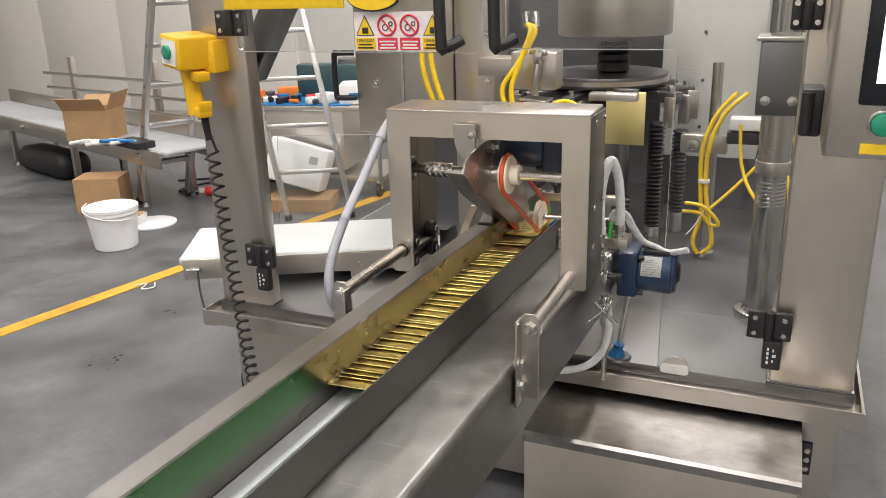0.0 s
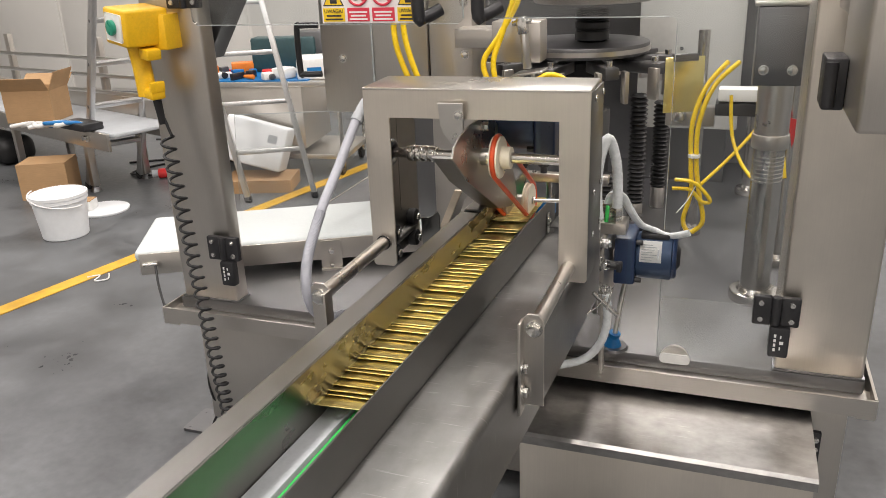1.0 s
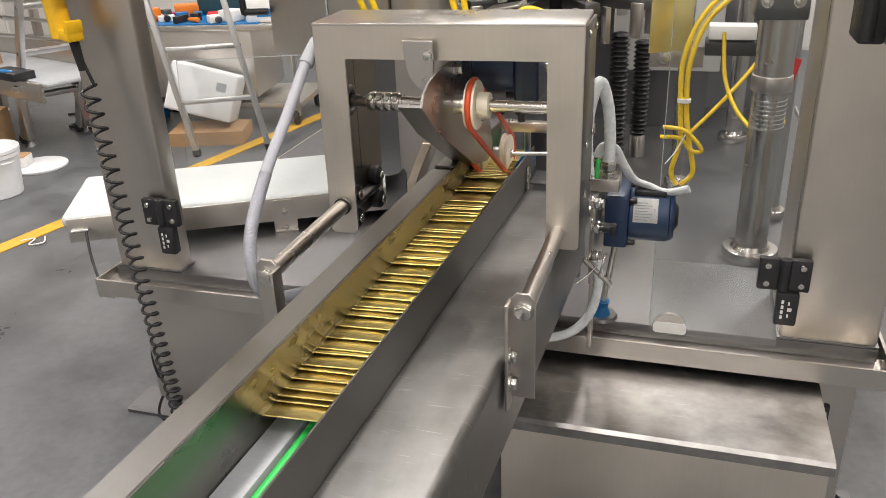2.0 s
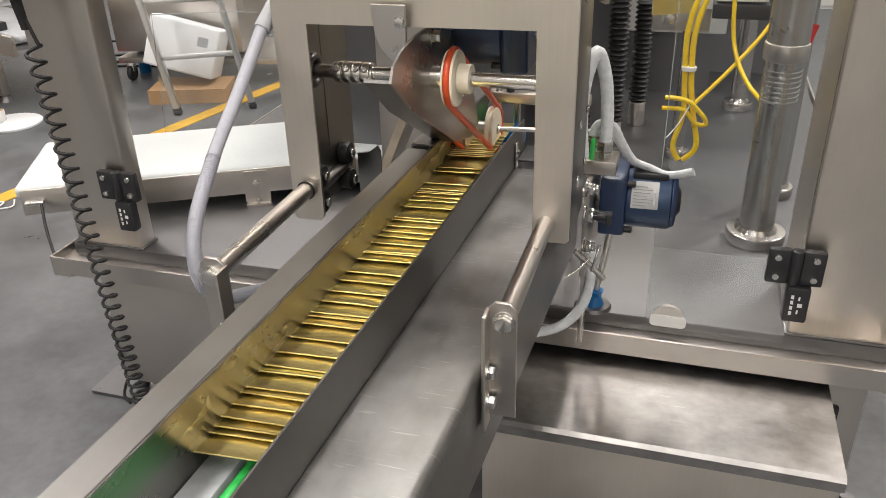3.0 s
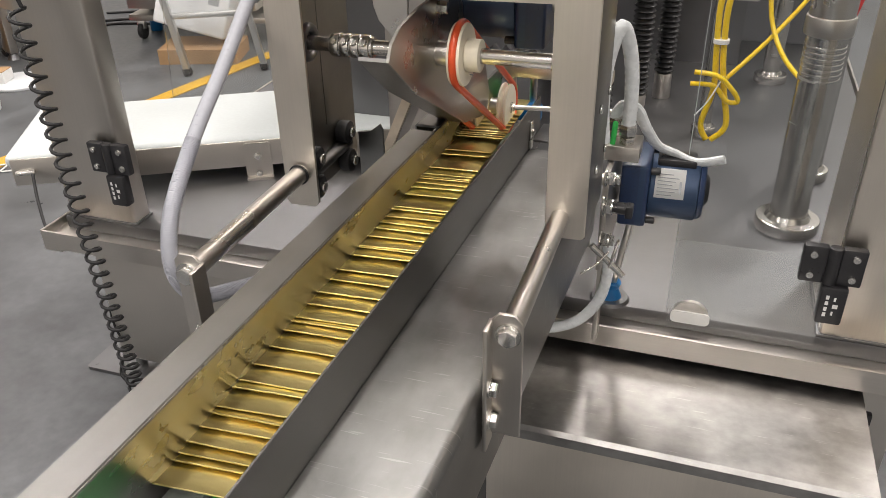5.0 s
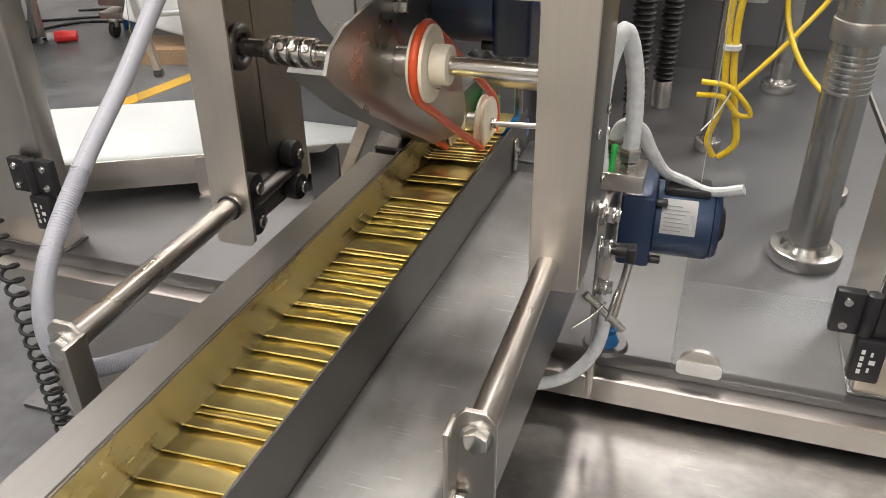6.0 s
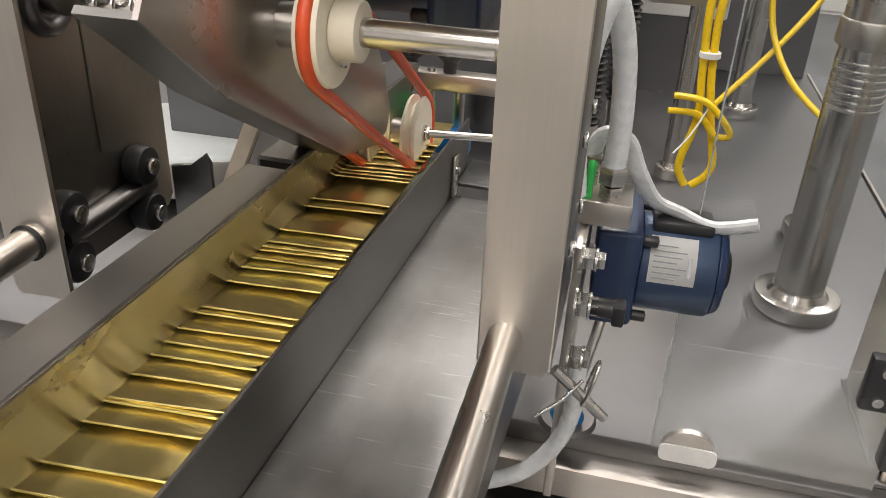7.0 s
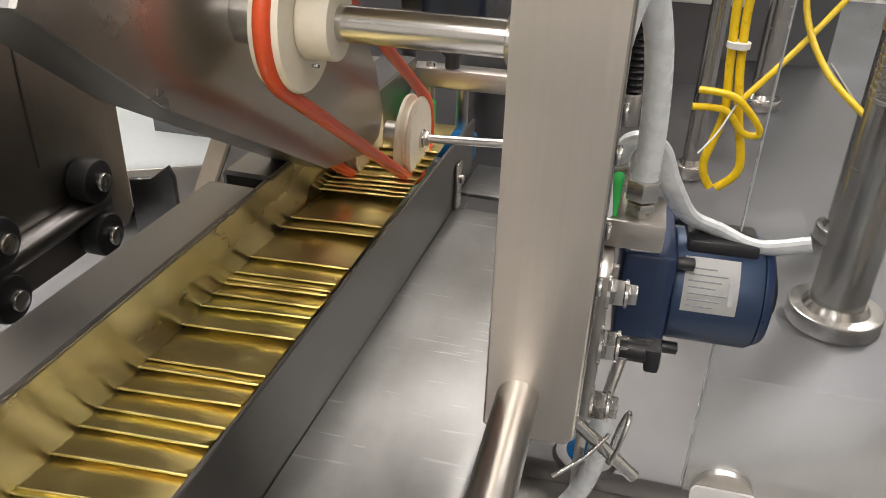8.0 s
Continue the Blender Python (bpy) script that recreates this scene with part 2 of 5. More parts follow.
def SW(pts, r, n=10, k=6, closed=False, bm=None, flat=1.0):
    """A tube swept along a smooth run of points."""
    n = max(n, 12)
    run = curve_points(pts, k, closed) if k else [Vector(p) for p in pts]
    t = bmesh.new()
    rings, c = [], len(run)
    side = None
    for i, p in enumerate(run):
        a, b = run[(i - 1) % c] if closed or i else p, run[(i + 1) % c] if closed or i < c - 1 else p
        d = (b - a).normalized()
        if side is None:
            side = d.orthogonal().normalized()
        side = (side - d * side.dot(d)).normalized()
        up = d.cross(side)
        rings.append([t.verts.new(p + (side * math.cos(6.28318 * j / n) * r + up * math.sin(6.28318 * j / n) * r * flat)) for j in range(n)])
    for i in range(c if closed else c - 1):
        a, b = rings[i], rings[(i + 1) % c]
        for j in range(n):
            t.faces.new((a[j], a[(j + 1) % n], b[(j + 1) % n], b[j]))
    if not closed:
        t.faces.new(rings[0]), t.faces.new(rings[-1])
    return join(t, bm)


def PL(outline, axis, a, b, bev=0.0, bm=None):
    """A sheet: an outline in the plane across the axis, thick from a to b."""
    t = bmesh.new()
    def at(u, v, w):
        return {"x": (w, u, v), "y": (u, w, v), "z": (u, v, w)}[axis]
    lo = [t.verts.new(at(u, v, a)) for u, v in outline]
    hi = [t.verts.new(at(u, v, b)) for u, v in outline]
    t.faces.new(lo), t.faces.new(hi)
    for i in range(len(lo)):
        j = (i + 1) % len(lo)
        t.faces.new((lo[i], lo[j], hi[j], hi[i]))
    if bev:
        bmesh.ops.bevel(t, geom=[e for f in t.faces if len(f.verts) != 4 for e in f.edges], offset=bev, segments=1, affect="EDGES")
    return join(t, bm)


def arc(cu, cv, r, a0, a1, n=8):
    return [(cu + r * math.cos(radians(a0 + (a1 - a0) * i / n)), cv + r * math.sin(radians(a0 + (a1 - a0) * i / n))) for i in range(n + 1)]


def rounded(u0, u1, v0, v1, r):
    return arc(u1 - r, v1 - r, r, 0, 90, 5) + arc(u0 + r, v1 - r, r, 90, 180, 5) + arc(u0 + r, v0 + r, r, 180, 270, 5) + arc(u1 - r, v0 + r, r, 270, 360, 5)


def HEX(p, d, r, h, bm=None):
    """A hexagon head at p that points along d, on a washer."""
    p, d = Vector(p), Vector(d).normalized()
    bm = R(p, p + d * 0.0018, r * 1.25, 20, bm=bm)
    return R(p + d * 0.0018, p + d * h, r, 6, r * 0.97, bev=r * 0.08, bm=bm)


def SCREW(p, d, r, bm=None):
    """A socket screw head with its hollow."""
    p, d = Vector(p), Vector(d).normalized()
    bm = R(p, p + d * r * 0.6, r, 14, r * 0.85, bm=bm)
    return R(p + d * r * 0.6, p + d * r * 0.72, r * 0.5, 6, bm=bm)


def LATHE(prof, x, y, n=32, bm=None):
    """A turned body about the upright through x, y: prof is a run of (radius, height)."""
    t = bmesh.new()
    rings = [[t.verts.new((x + r * math.cos(6.28318 * j / n), y + r * math.sin(6.28318 * j / n), z)) for j in range(n)] for r, z in prof]
    for a, b in zip(rings, rings[1:]):
        for j in range(n):
            t.faces.new((a[j], a[(j + 1) % n], b[(j + 1) % n], b[j]))
    t.faces.new(rings[0]), t.faces.new(rings[-1])
    return join(t, bm)

# ---- the hall ----
F0 = BASE
tagged(part("floor", B(-11, 6, -5, 7.0, F0 - 0.12, F0), "floor"), "grey sealed concrete hall floor with scuffs and stains", "floor", kind="structure")
north = part("wall_north", B(-11.12, 6.12, 6.1, 6.25, F0, CEILING + BASE), "wall", None, "off-white insulated panel wall with narrow vertical joints", "wall", kind="structure")
for i in range(17):
    part("panel", B(-10.98 + i * 1.0, -10.015 + i * 1.0, 6.088, 6.0985, F0 + 0.02, CEILING + BASE - 0.02, 0.004), "wall", north)
west = part("wall_west", B(-11.12, -11, -5.1, 6.1, F0, CEILING + BASE), "wall", None, "off-white insulated panel wall of the hall", "wall", kind="structure")
part("wall_east", B(6, 6.12, -5.1, 6.1, F0, CEILING + BASE), "wall", None, "off-white insulated panel wall of the hall", "wall", kind="structure")
part("wall_south", B(-11, 6, -5.12, -5, F0, CEILING + BASE), "wall", None, "off-white insulated panel wall of the hall", "wall", kind="structure")
part("ceiling", B(-11.1, 6.1, -5.1, 6.2, CEILING + BASE + 0.02, CEILING + BASE + 0.12), "ceiling", None, "light grey sheet ceiling of the hall", "ceiling", kind="structure")
band = Matrix.Translation((-2.34, 2.554, F0)) @ Matrix.Rotation(radians(-12), 4, "Z")
part("floor_marking", B(-0.035, 0.035, -2.2, 3.3, 0.0, 0.003, m=band), "line", None, "worn yellow marking line painted on the concrete", "floor marking", kind="structure")

# ---- packaging machine: base, table, posts ----
TABLE = 0.617
base = thing("packaging_machine", (-0.6, 2.2, F0), "brushed stainless steel packaging machine with a drip gutter round its table", "machine")
part("body", B(-1.26, 0.15, 1.49, 3.0, F0 + 0.06, 0.565, 0.004), "steel_v", base)
part("tabletop", B(-1.285, 0.165, 1.472, 3.05, 0.590, TABLE, 0.004), "table", base, "smooth grey steel tabletop")
part("gutter", PL([(1.424, 0.572), (1.429, 0.572), (1.434, 0.584), (1.486, 0.588), (1.486, 0.592), (1.433, 0.588), (1.428, 0.592), (1.428, 0.607), (1.424, 0.607)], "x", -1.300, 0.182), "steel_x", base, "bent steel drip gutter with a raised lip")
part("side_gutter", PL([(-1.305, 0.566), (-1.265, 0.566), (-1.265, 0.572), (-1.300, 0.572), (-1.300, 0.607), (-1.305, 0.607)], "y", 1.426, 3.06), "steel_y", base)
part("side_gutter", PL([(0.182, 0.566), (0.150, 0.566), (0.150, 0.572), (0.177, 0.572), (0.177, 0.607), (0.182, 0.607)], "y", 1.430, 3.06), "steel_y", base)
for fx, fy in ((-1.29, 1.54), (0.14, 1.52), (-1.2, 2.9), (0.1, 2.9)):
    f = PL(rounded(fx - 0.075, fx + 0.075, fy - 0.05, fy + 0.05, 0.008), "z", F0, F0 + 0.008)
    f = R((fx + 0.03, fy, F0 + 0.008), (fx + 0.03, fy, F0 + 0.062), 0.012, 12, bm=f)
    for s in (-1, 1):
        f = R((fx - 0.06, fy + 0.035 * s, F0 + 0.008), (fx - 0.06, fy + 0.035 * s, F0 + 0.0085), 0.005, 10, bm=f)
    part("foot_plate", f, "table", base)


def post(x0, x1, y0, y1):
    c = part("post", B(x0, x1, y0, y1, TABLE, 1.9, 0.006, seg=3), "steel_v", base, "square brushed steel post")
    part("weld_seam", B(x0 - 0.003, x1 + 0.003, y0 - 0.003, y1 + 0.003, TABLE, TABLE + 0.004, 0.0015), "dark", c)
    return c


post(-1.275, -1.130, 1.476, 1.521)
# right post gets the brighter copy of the steel to look more lit
post(0.014, 0.162, 1.476, 1.64).data.materials[0] = M["portal"]
# added out of view: what remains of a hood meant to darken reflections
part("header", B(-1.128, 0.012, 1.478, 1.52, 1.84, 1.90, 0.004), "steel_x", base, "unseen steel header added across the posts")
# raised out of view to keep the bright wall out of the steel's reflections
part("rear_panel", B(-1.24, 0.15, 2.962, 3.0, TABLE, 1.88, 0.003), "dark", base, "dark steel rear panel, its unseen upper part added to block light")


def safety_hinge(x, y, z, w=0.078, h=0.055, switch=True):
    t = thing("safety_hinge", (x, y, z), "black plastic hinge with a safety switch below" if switch else "plain black plastic door hinge on the post", "hinge", "guard door hinges")
    part("left_leaf", B(x - w / 2, x - 0.008, y - 0.014, y, z - h / 2, z + h / 2, 0.003), "black", t)
    part("right_leaf", B(x + 0.008, x + w / 2, y - 0.014, y, z - h / 2, z + h / 2, 0.003), "black", t)
    part("knuckle", R((x, y - 0.010, z - h / 2), (x, y - 0.010, z + h / 2), 0.009, 16, bev=0.002), "black", t)
    for sx in (-1, 1):
        for sz in (-1, 1):
            part("screw", SCREW((x + sx * w * 0.33, y - 0.014, z + sz * h * 0.28), (0, -1, 0), 0.0055), "bolt", t)
    if not switch:
        return t
    sw = part("switch", B(x - 0.008, x + 0.026, y - 0.022, y - 0.001, z - h / 2 - 0.058, z - h / 2, 0.004), "black", t)
    bars = bmesh.new()
    for i in range(4):
        B(x + 0.0, x + 0.004, y - 0.0225, y - 0.0219, z - h / 2 - 0.018 - i * 0.009, z - h / 2 - 0.012 - i * 0.009, bm=bars)
    for i in range(3):
        B(x + 0.010, x + 0.0125 + 0.004 * (i % 2), y - 0.0225, y - 0.0219, z - h / 2 - 0.020 - i * 0.011, z - h / 2 - 0.014 - i * 0.011, bm=bars)
    part("print", bars, "label", sw, "small white print")
    return t


safety_hinge(0.006, 1.468, 0.742)
safety_hinge(-1.138, 1.470, 0.755)
safety_hinge(-1.150, 1.470, 1.296, switch=False)
safety_hinge(0.012, 1.466, 1.306, w=0.05, switch=False)

# ---- clear guards ----
origin(0.002, 0.022, -0.002)
guard = thing("guard_door", (-0.09, 1.458, 0.604), "clear acrylic guard door with a cut-out for the feeder", "guard door", "clear guards")
hole = [(-0.196, 0.604), (-0.196, 1.232)] + arc(-0.21, 1.232, 0.014, 0, 90, 5) + [(-0.520, 1.246), (-0.520, 1.75), (0.012, 1.75), (0.012, 0.604)]
pane = part("pane", PL(hole, "y", 1.452, 1.457), "acrylic", guard, "clear sheet with polished edges", smooth=False)
pane.visible_shadow = False
part("left_edge", B(-0.1972, -0.1962, 1.4518, 1.4572, 0.604, 1.232), "edge", guard)
part("lower_strip", B(-0.1955, 0.008, 1.4485, 1.4505, 0.606, 0.7445), "haze", guard, "paler clear strip along the bottom").visible_shadow = False
part("bottom_edge", B(-0.196, 0.012, 1.4518, 1.4572, 0.6025, 0.6038), "edge", guard)
part("upper_edge", B(-0.520, -0.21, 1.4518, 1.4572, 1.2445, 1.2458), "edge", guard)
part("latch_plate", PL(arc(-0.163, 0.622, 0.026, 0, 180, 10), "y", 1.443, 1.450), "polish", guard)
part("sticker", PL(rounded(-0.190, -0.135, 0.612, 0.632, 0.007), "y", 1.440, 1.4424), "label", guard, "white oval sticker")

origin(0.011, 0, -0.02)
door = thing("guard_door", (-0.86, 1.458, 1.257), "clear acrylic upper guard door with warning signs and black handles", "guard door", "clear guards")
pane = part("pane", PL(rounded(-1.14, -0.571, 1.257, 1.75, 0.012), "y", 1.452, 1.457), "acrylic", door, smooth=False)
pane.visible_shadow = False
part("bottom_edge", B(-1.13, -0.58, 1.4518, 1.4572, 1.2555, 1.2568), "edge", door)
part("side_edge", B(-0.5708, -0.5695, 1.4518, 1.4572, 1.265, 1.74), "edge", door)


def bow_handle(x, z, parent):
    part("handle", SW([(x + 0.03, 1.449, z + 0.012), (x + 0.006, 1.425, z), (x, 1.415, z + 0.02), (x, 1.415, z + 0.24), (x + 0.004, 1.425, z + 0.262), (x + 0.01, 1.45, z + 0.265)], 0.0115, 12), "black", parent, "black bow handle")


bow_handle(-0.640, 1.270, door)
bow_handle(-0.531, 1.273, guard)
signs = part("warning_sign", B(-0.846, -0.646, 1.4495, 1.4512, 1.259, 1.336), "pink", door, "row of four warning pictograms with captions")
for i, kind in enumerate("yrry"):
    sx = -0.821 + i * 0.050
    cap = part("caption", B(sx - 0.022, sx + 0.022, 1.4482, 1.4494, 1.262, 1.286), "signyel" if kind == "y" else "signred", signs)
    bars = bmesh.new()
    for k in range(2 if kind == "y" else 3):
        B(sx - 0.018 + 0.003 * (k % 2), sx + 0.018 - 0.003 * (k % 2), 1.4476, 1.4482, 1.2645 + k * 0.0062, 1.2675 + k * 0.0062, bm=bars)
    part("print", bars, "ink" if kind == "y" else "pink", signs)
    if kind == "y":
        words = bpy.data.curves.new("caption_text", "FONT")
        words.body, words.size, words.align_x, words.extrude = "UWAGA!", 0.0095, "CENTER", 0.0002
        txt = new("caption_text", words)
        txt.matrix_world = ORIGIN @ Matrix.Translation((sx, 1.4475, 1.2772)) @ Matrix.Rotation(radians(90), 4, "X")
        txt.data.materials.append(M["ink"])
        txt.parent = signs
        part("triangle", PL([(sx - 0.021, 1.290), (sx + 0.021, 1.290), (sx, 1.330)], "y", 1.4484, 1.4494), "ink", signs)
        part("field", PL([(sx - 0.018, 1.2918), (sx + 0.018, 1.2918), (sx, 1.3262)], "y", 1.4478, 1.4484), "signyel", signs)
        part("pictogram", B(sx - 0.006, sx + 0.008, 1.4472, 1.4478, 1.294, 1.306, 0.0002), "ink", signs)
    else:
        ring = [(sx + 0.0195 * math.cos(6.28 * j / 24), 1.310 + 0.0195 * math.sin(6.28 * j / 24)) for j in range(24)]
        part("ring", SW([(u, 1.4482, v) for u, v in ring], 0.0022, 6, 1, True), "signred", signs)
        part("bar", SW([(sx - 0.013, 1.4482, 1.324), (sx + 0.013, 1.4482, 1.296)], 0.0017, 6, 1), "signred", signs)
        wheels = SW([(sx - 0.004 + 0.006 * math.cos(6.28 * j / 12), 1.4484, 1.306 + 0.006 * math.sin(6.28 * j / 12)) for j in range(12)], 0.001, 5, 1, True)
        SW([(sx + 0.008 + 0.004 * math.cos(6.28 * j / 12), 1.4484, 1.313 + 0.004 * math.sin(6.28 * j / 12)) for j in range(12)], 0.001, 5, 1, True, bm=wheels)
        part("pictogram", wheels, "ink", signs)
origin(0.011, 0, -0.047)
board = thing("name_board", (-0.85, 1.44, 1.372), "bright yellow board above the guard door", "sign board")
part("panel", B(-1.155, -0.86, 1.435, 1.44, 1.372, 1.46, 0.002), "signyel", board)
part("oval", PL([(-0.795 + 0.062 * math.cos(6.28 * j / 28), 1.398 + 0.034 * math.sin(6.28 * j / 28)) for j in range(28)], "y", 1.438, 1.444), "ink", board)
part("oval_field", PL([(-0.795 + 0.059 * math.cos(6.28 * j / 28), 1.398 + 0.031 * math.sin(6.28 * j / 28)) for j in range(28)], "y", 1.435, 1.438), "signyel", board)

# ---- operator panel ----
origin(-0.025, 0.012, 0.004)
hmi = thing("operator_panel", (0.25, 1.21, 1.133), "brushed steel operator panel with touch screen and buttons", "control panel")
part("housing", B(0.069, 0.46, 1.10, 1.33, 1.133, 1.56, 0.006, seg=3), "steel_v", hmi)
scr = part("screen", B(0.104, 0.42, 1.092, 1.0995, 1.204, 1.50, 0.004), "screen", hmi, "black framed touch screen")
part("display", B(0.121, 0.40, 1.0905, 1.0918, 1.232, 1.48), "glow", scr, "lit white display")
part("tile", B(0.136, 0.20, 1.0897, 1.0904, 1.262, 1.286), "bluep", scr)
for bx, col in ((0.136, "green"), (0.205, "redp"), (0.274, "black")):
    b = part("button", R((bx, 1.099, 1.180), (bx, 1.088, 1.180), 0.0145, 24, bev=0.002), col, hmi, "raised push button")
    part("bezel", SW([(bx + 0.0165 * math.cos(6.28 * j / 20), 1.0975, 1.180 + 0.0165 * math.sin(6.28 * j / 20)) for j in range(20)], 0.0025, 8, 1, True), "polish", b)
tag = part("name_plate", B(0.113, 0.165, 1.0978, 1.0996, 1.141, 1.154), "signyel", hmi, "yellow plate under the button")
words = bpy.data.curves.new("plate_text", "FONT")
words.body, words.size, words.align_x, words.extrude = "START", 0.009, "CENTER", 0.0002
txt = new("plate_text", words)
txt.matrix_world = ORIGIN @ Matrix.Translation((0.137, 1.0972, 1.1445)) @ Matrix.Rotation(radians(90), 4, "X")
txt.data.materials.append(M["ink"])
txt.parent = hmi
for hz in (1.17, 1.42):
    hb = B(0.040, 0.069, 1.235, 1.30, hz - 0.035, hz + 0.035, 0.004)
    R((0.048, 1.233, hz - 0.03), (0.048, 1.233, hz + 0.03), 0.009, 12, bm=hb)
    part("hinge", hb, "black", hmi, "black panel hinge")
part("arm", B(0.07, 0.15, 1.33, 1.475, 1.25, 1.35, 0.005), "steel_v", hmi)

# ---- step box in front ----
origin(-0.006, 0.008, 0.004)
step = thing("cover_box", (-0.13, 1.32, F0), "low steel cover box with a smeared lid", "cover box")
# brighter steel copy lifts the front as if it caught more light
part("front", B(-0.40, 0.084, 1.237, 1.46, F0 + 0.02, 0.543, 0.003), "portal", step)
part("lid", PL([(1.228, 0.532), (1.228, 0.5475), (1.2335, 0.553), (1.462, 0.553), (1.462, 0.549), (1.236, 0.549), (1.231, 0.544)], "x", -0.40, 0.088), "smear", step, "smeared dull steel lid with a folded edge")
h = B(0.0885, 0.112, 1.44, 1.452, 0.44, 0.51, 0.003)
part("hinge", h, "black", step, "black door hinge")
for k in range(3):
    part("screw", SCREW((0.103, 1.440, 0.455 + 0.020 * k), (0, -1, 0), 0.006), "bolt", step)

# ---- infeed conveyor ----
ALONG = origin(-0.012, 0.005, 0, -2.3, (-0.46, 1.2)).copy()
XR, XL = -0.427, -0.490
Y0, Y1 = -0.62, 1.60
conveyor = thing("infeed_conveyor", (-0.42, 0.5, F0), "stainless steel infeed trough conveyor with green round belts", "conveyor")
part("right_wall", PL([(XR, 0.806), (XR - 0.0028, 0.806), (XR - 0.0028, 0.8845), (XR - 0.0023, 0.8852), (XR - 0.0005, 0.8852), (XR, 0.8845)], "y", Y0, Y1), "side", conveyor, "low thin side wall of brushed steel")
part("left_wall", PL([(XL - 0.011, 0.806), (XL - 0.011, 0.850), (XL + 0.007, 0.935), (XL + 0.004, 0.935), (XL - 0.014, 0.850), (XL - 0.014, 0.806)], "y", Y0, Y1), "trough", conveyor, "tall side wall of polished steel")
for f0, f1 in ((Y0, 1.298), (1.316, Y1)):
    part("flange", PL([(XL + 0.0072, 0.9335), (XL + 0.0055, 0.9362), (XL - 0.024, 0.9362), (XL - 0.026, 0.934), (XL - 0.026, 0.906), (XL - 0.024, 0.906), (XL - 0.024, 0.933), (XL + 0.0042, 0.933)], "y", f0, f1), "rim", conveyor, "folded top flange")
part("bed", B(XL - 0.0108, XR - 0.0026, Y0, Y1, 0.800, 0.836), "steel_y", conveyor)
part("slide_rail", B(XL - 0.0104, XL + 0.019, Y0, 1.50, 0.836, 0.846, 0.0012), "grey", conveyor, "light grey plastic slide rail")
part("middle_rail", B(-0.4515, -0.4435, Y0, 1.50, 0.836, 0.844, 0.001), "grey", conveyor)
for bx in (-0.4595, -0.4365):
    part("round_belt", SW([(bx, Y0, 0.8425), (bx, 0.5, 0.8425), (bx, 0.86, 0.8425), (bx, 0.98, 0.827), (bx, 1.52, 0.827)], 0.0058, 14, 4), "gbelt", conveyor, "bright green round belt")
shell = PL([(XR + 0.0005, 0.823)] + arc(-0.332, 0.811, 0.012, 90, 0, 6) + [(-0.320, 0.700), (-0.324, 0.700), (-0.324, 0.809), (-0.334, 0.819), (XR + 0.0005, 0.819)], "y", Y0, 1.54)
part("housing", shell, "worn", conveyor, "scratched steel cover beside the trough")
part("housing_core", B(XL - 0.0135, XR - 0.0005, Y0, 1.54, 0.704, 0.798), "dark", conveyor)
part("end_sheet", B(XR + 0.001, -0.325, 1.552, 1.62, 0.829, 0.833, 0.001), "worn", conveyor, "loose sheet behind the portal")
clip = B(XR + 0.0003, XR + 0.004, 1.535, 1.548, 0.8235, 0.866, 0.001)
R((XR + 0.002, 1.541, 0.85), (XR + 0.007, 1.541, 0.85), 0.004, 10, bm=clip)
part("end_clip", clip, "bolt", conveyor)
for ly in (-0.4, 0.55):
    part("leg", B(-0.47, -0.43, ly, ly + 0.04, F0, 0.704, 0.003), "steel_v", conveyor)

# brackets and guide rods of the portal
origin()
for sx, bx, by, bz0, ye in ((1, -0.319, 0.996, 0.886, 1.240), (-1, -0.626, 0.975, 0.907, 1.224)):
    br = thing("rod_bracket", (bx, by, bz0 - 0.12), "bent steel bracket that holds a round guide rod", "bracket", "guide rod brackets")
    lo, hi = (bx - 0.016, bx + 0.013) if sx > 0 else (bx - 0.013, bx + 0.016)
    part("front_plate", PL([(lo, bz0 - 0.117), (hi, bz0 - 0.117), (hi, bz0 + 0.013), (hi - 0.007, bz0 + 0.021), (lo + 0.007, bz0 + 0.021), (lo, bz0 + 0.013)], "y", by, by + 0.004, 0.0008), "steel_v", br)
    fx = bx - 0.0185 * sx
    part("side_plate", B(min(fx, fx + 0.004 * sx), max(fx, fx + 0.004 * sx), by - 0.018, by + 0.004, bz0 - 0.127, bz0 + 0.013, 0.001), "steel_v", br)
    part("rod_bolt", HEX((bx, by, bz0), (0, -1, 0), 0.0095, 0.008), "bolt", br)
    for bz in (bz0 - 0.057, bz0 - 0.094):
        part("bolt", HEX((fx + 0.004 * sx, by - 0.008, bz), (sx, 0, 0), 0.0075, 0.008), "bolt", br)
    rod = thing("guide_rod", (bx, by + 0.12, bz0), "satin round steel guide rod", "rod", "guide rods")
    part("bar", R((bx, by + 0.004, bz0), (bx, ye, bz0), 0.0105, 32), "polish", rod)
    hole = ye - 0.0185 if sx > 0 else ye - 0.0225
    # black disc drawn as the shadow where the rod enters the plate
    part("bush", R((bx, hole, bz0), (bx, hole + 0.002, bz0), 0.0125, 24), "rubber", rod)
stub = thing("support_bar", (-0.58, 0.97, 0.80), "steel bar that carries the bracket", "bar")
part("bar", B(-0.610, -0.520, 0.960, 0.974, 0.80, 0.83, 0.002), "steel_x", stub)

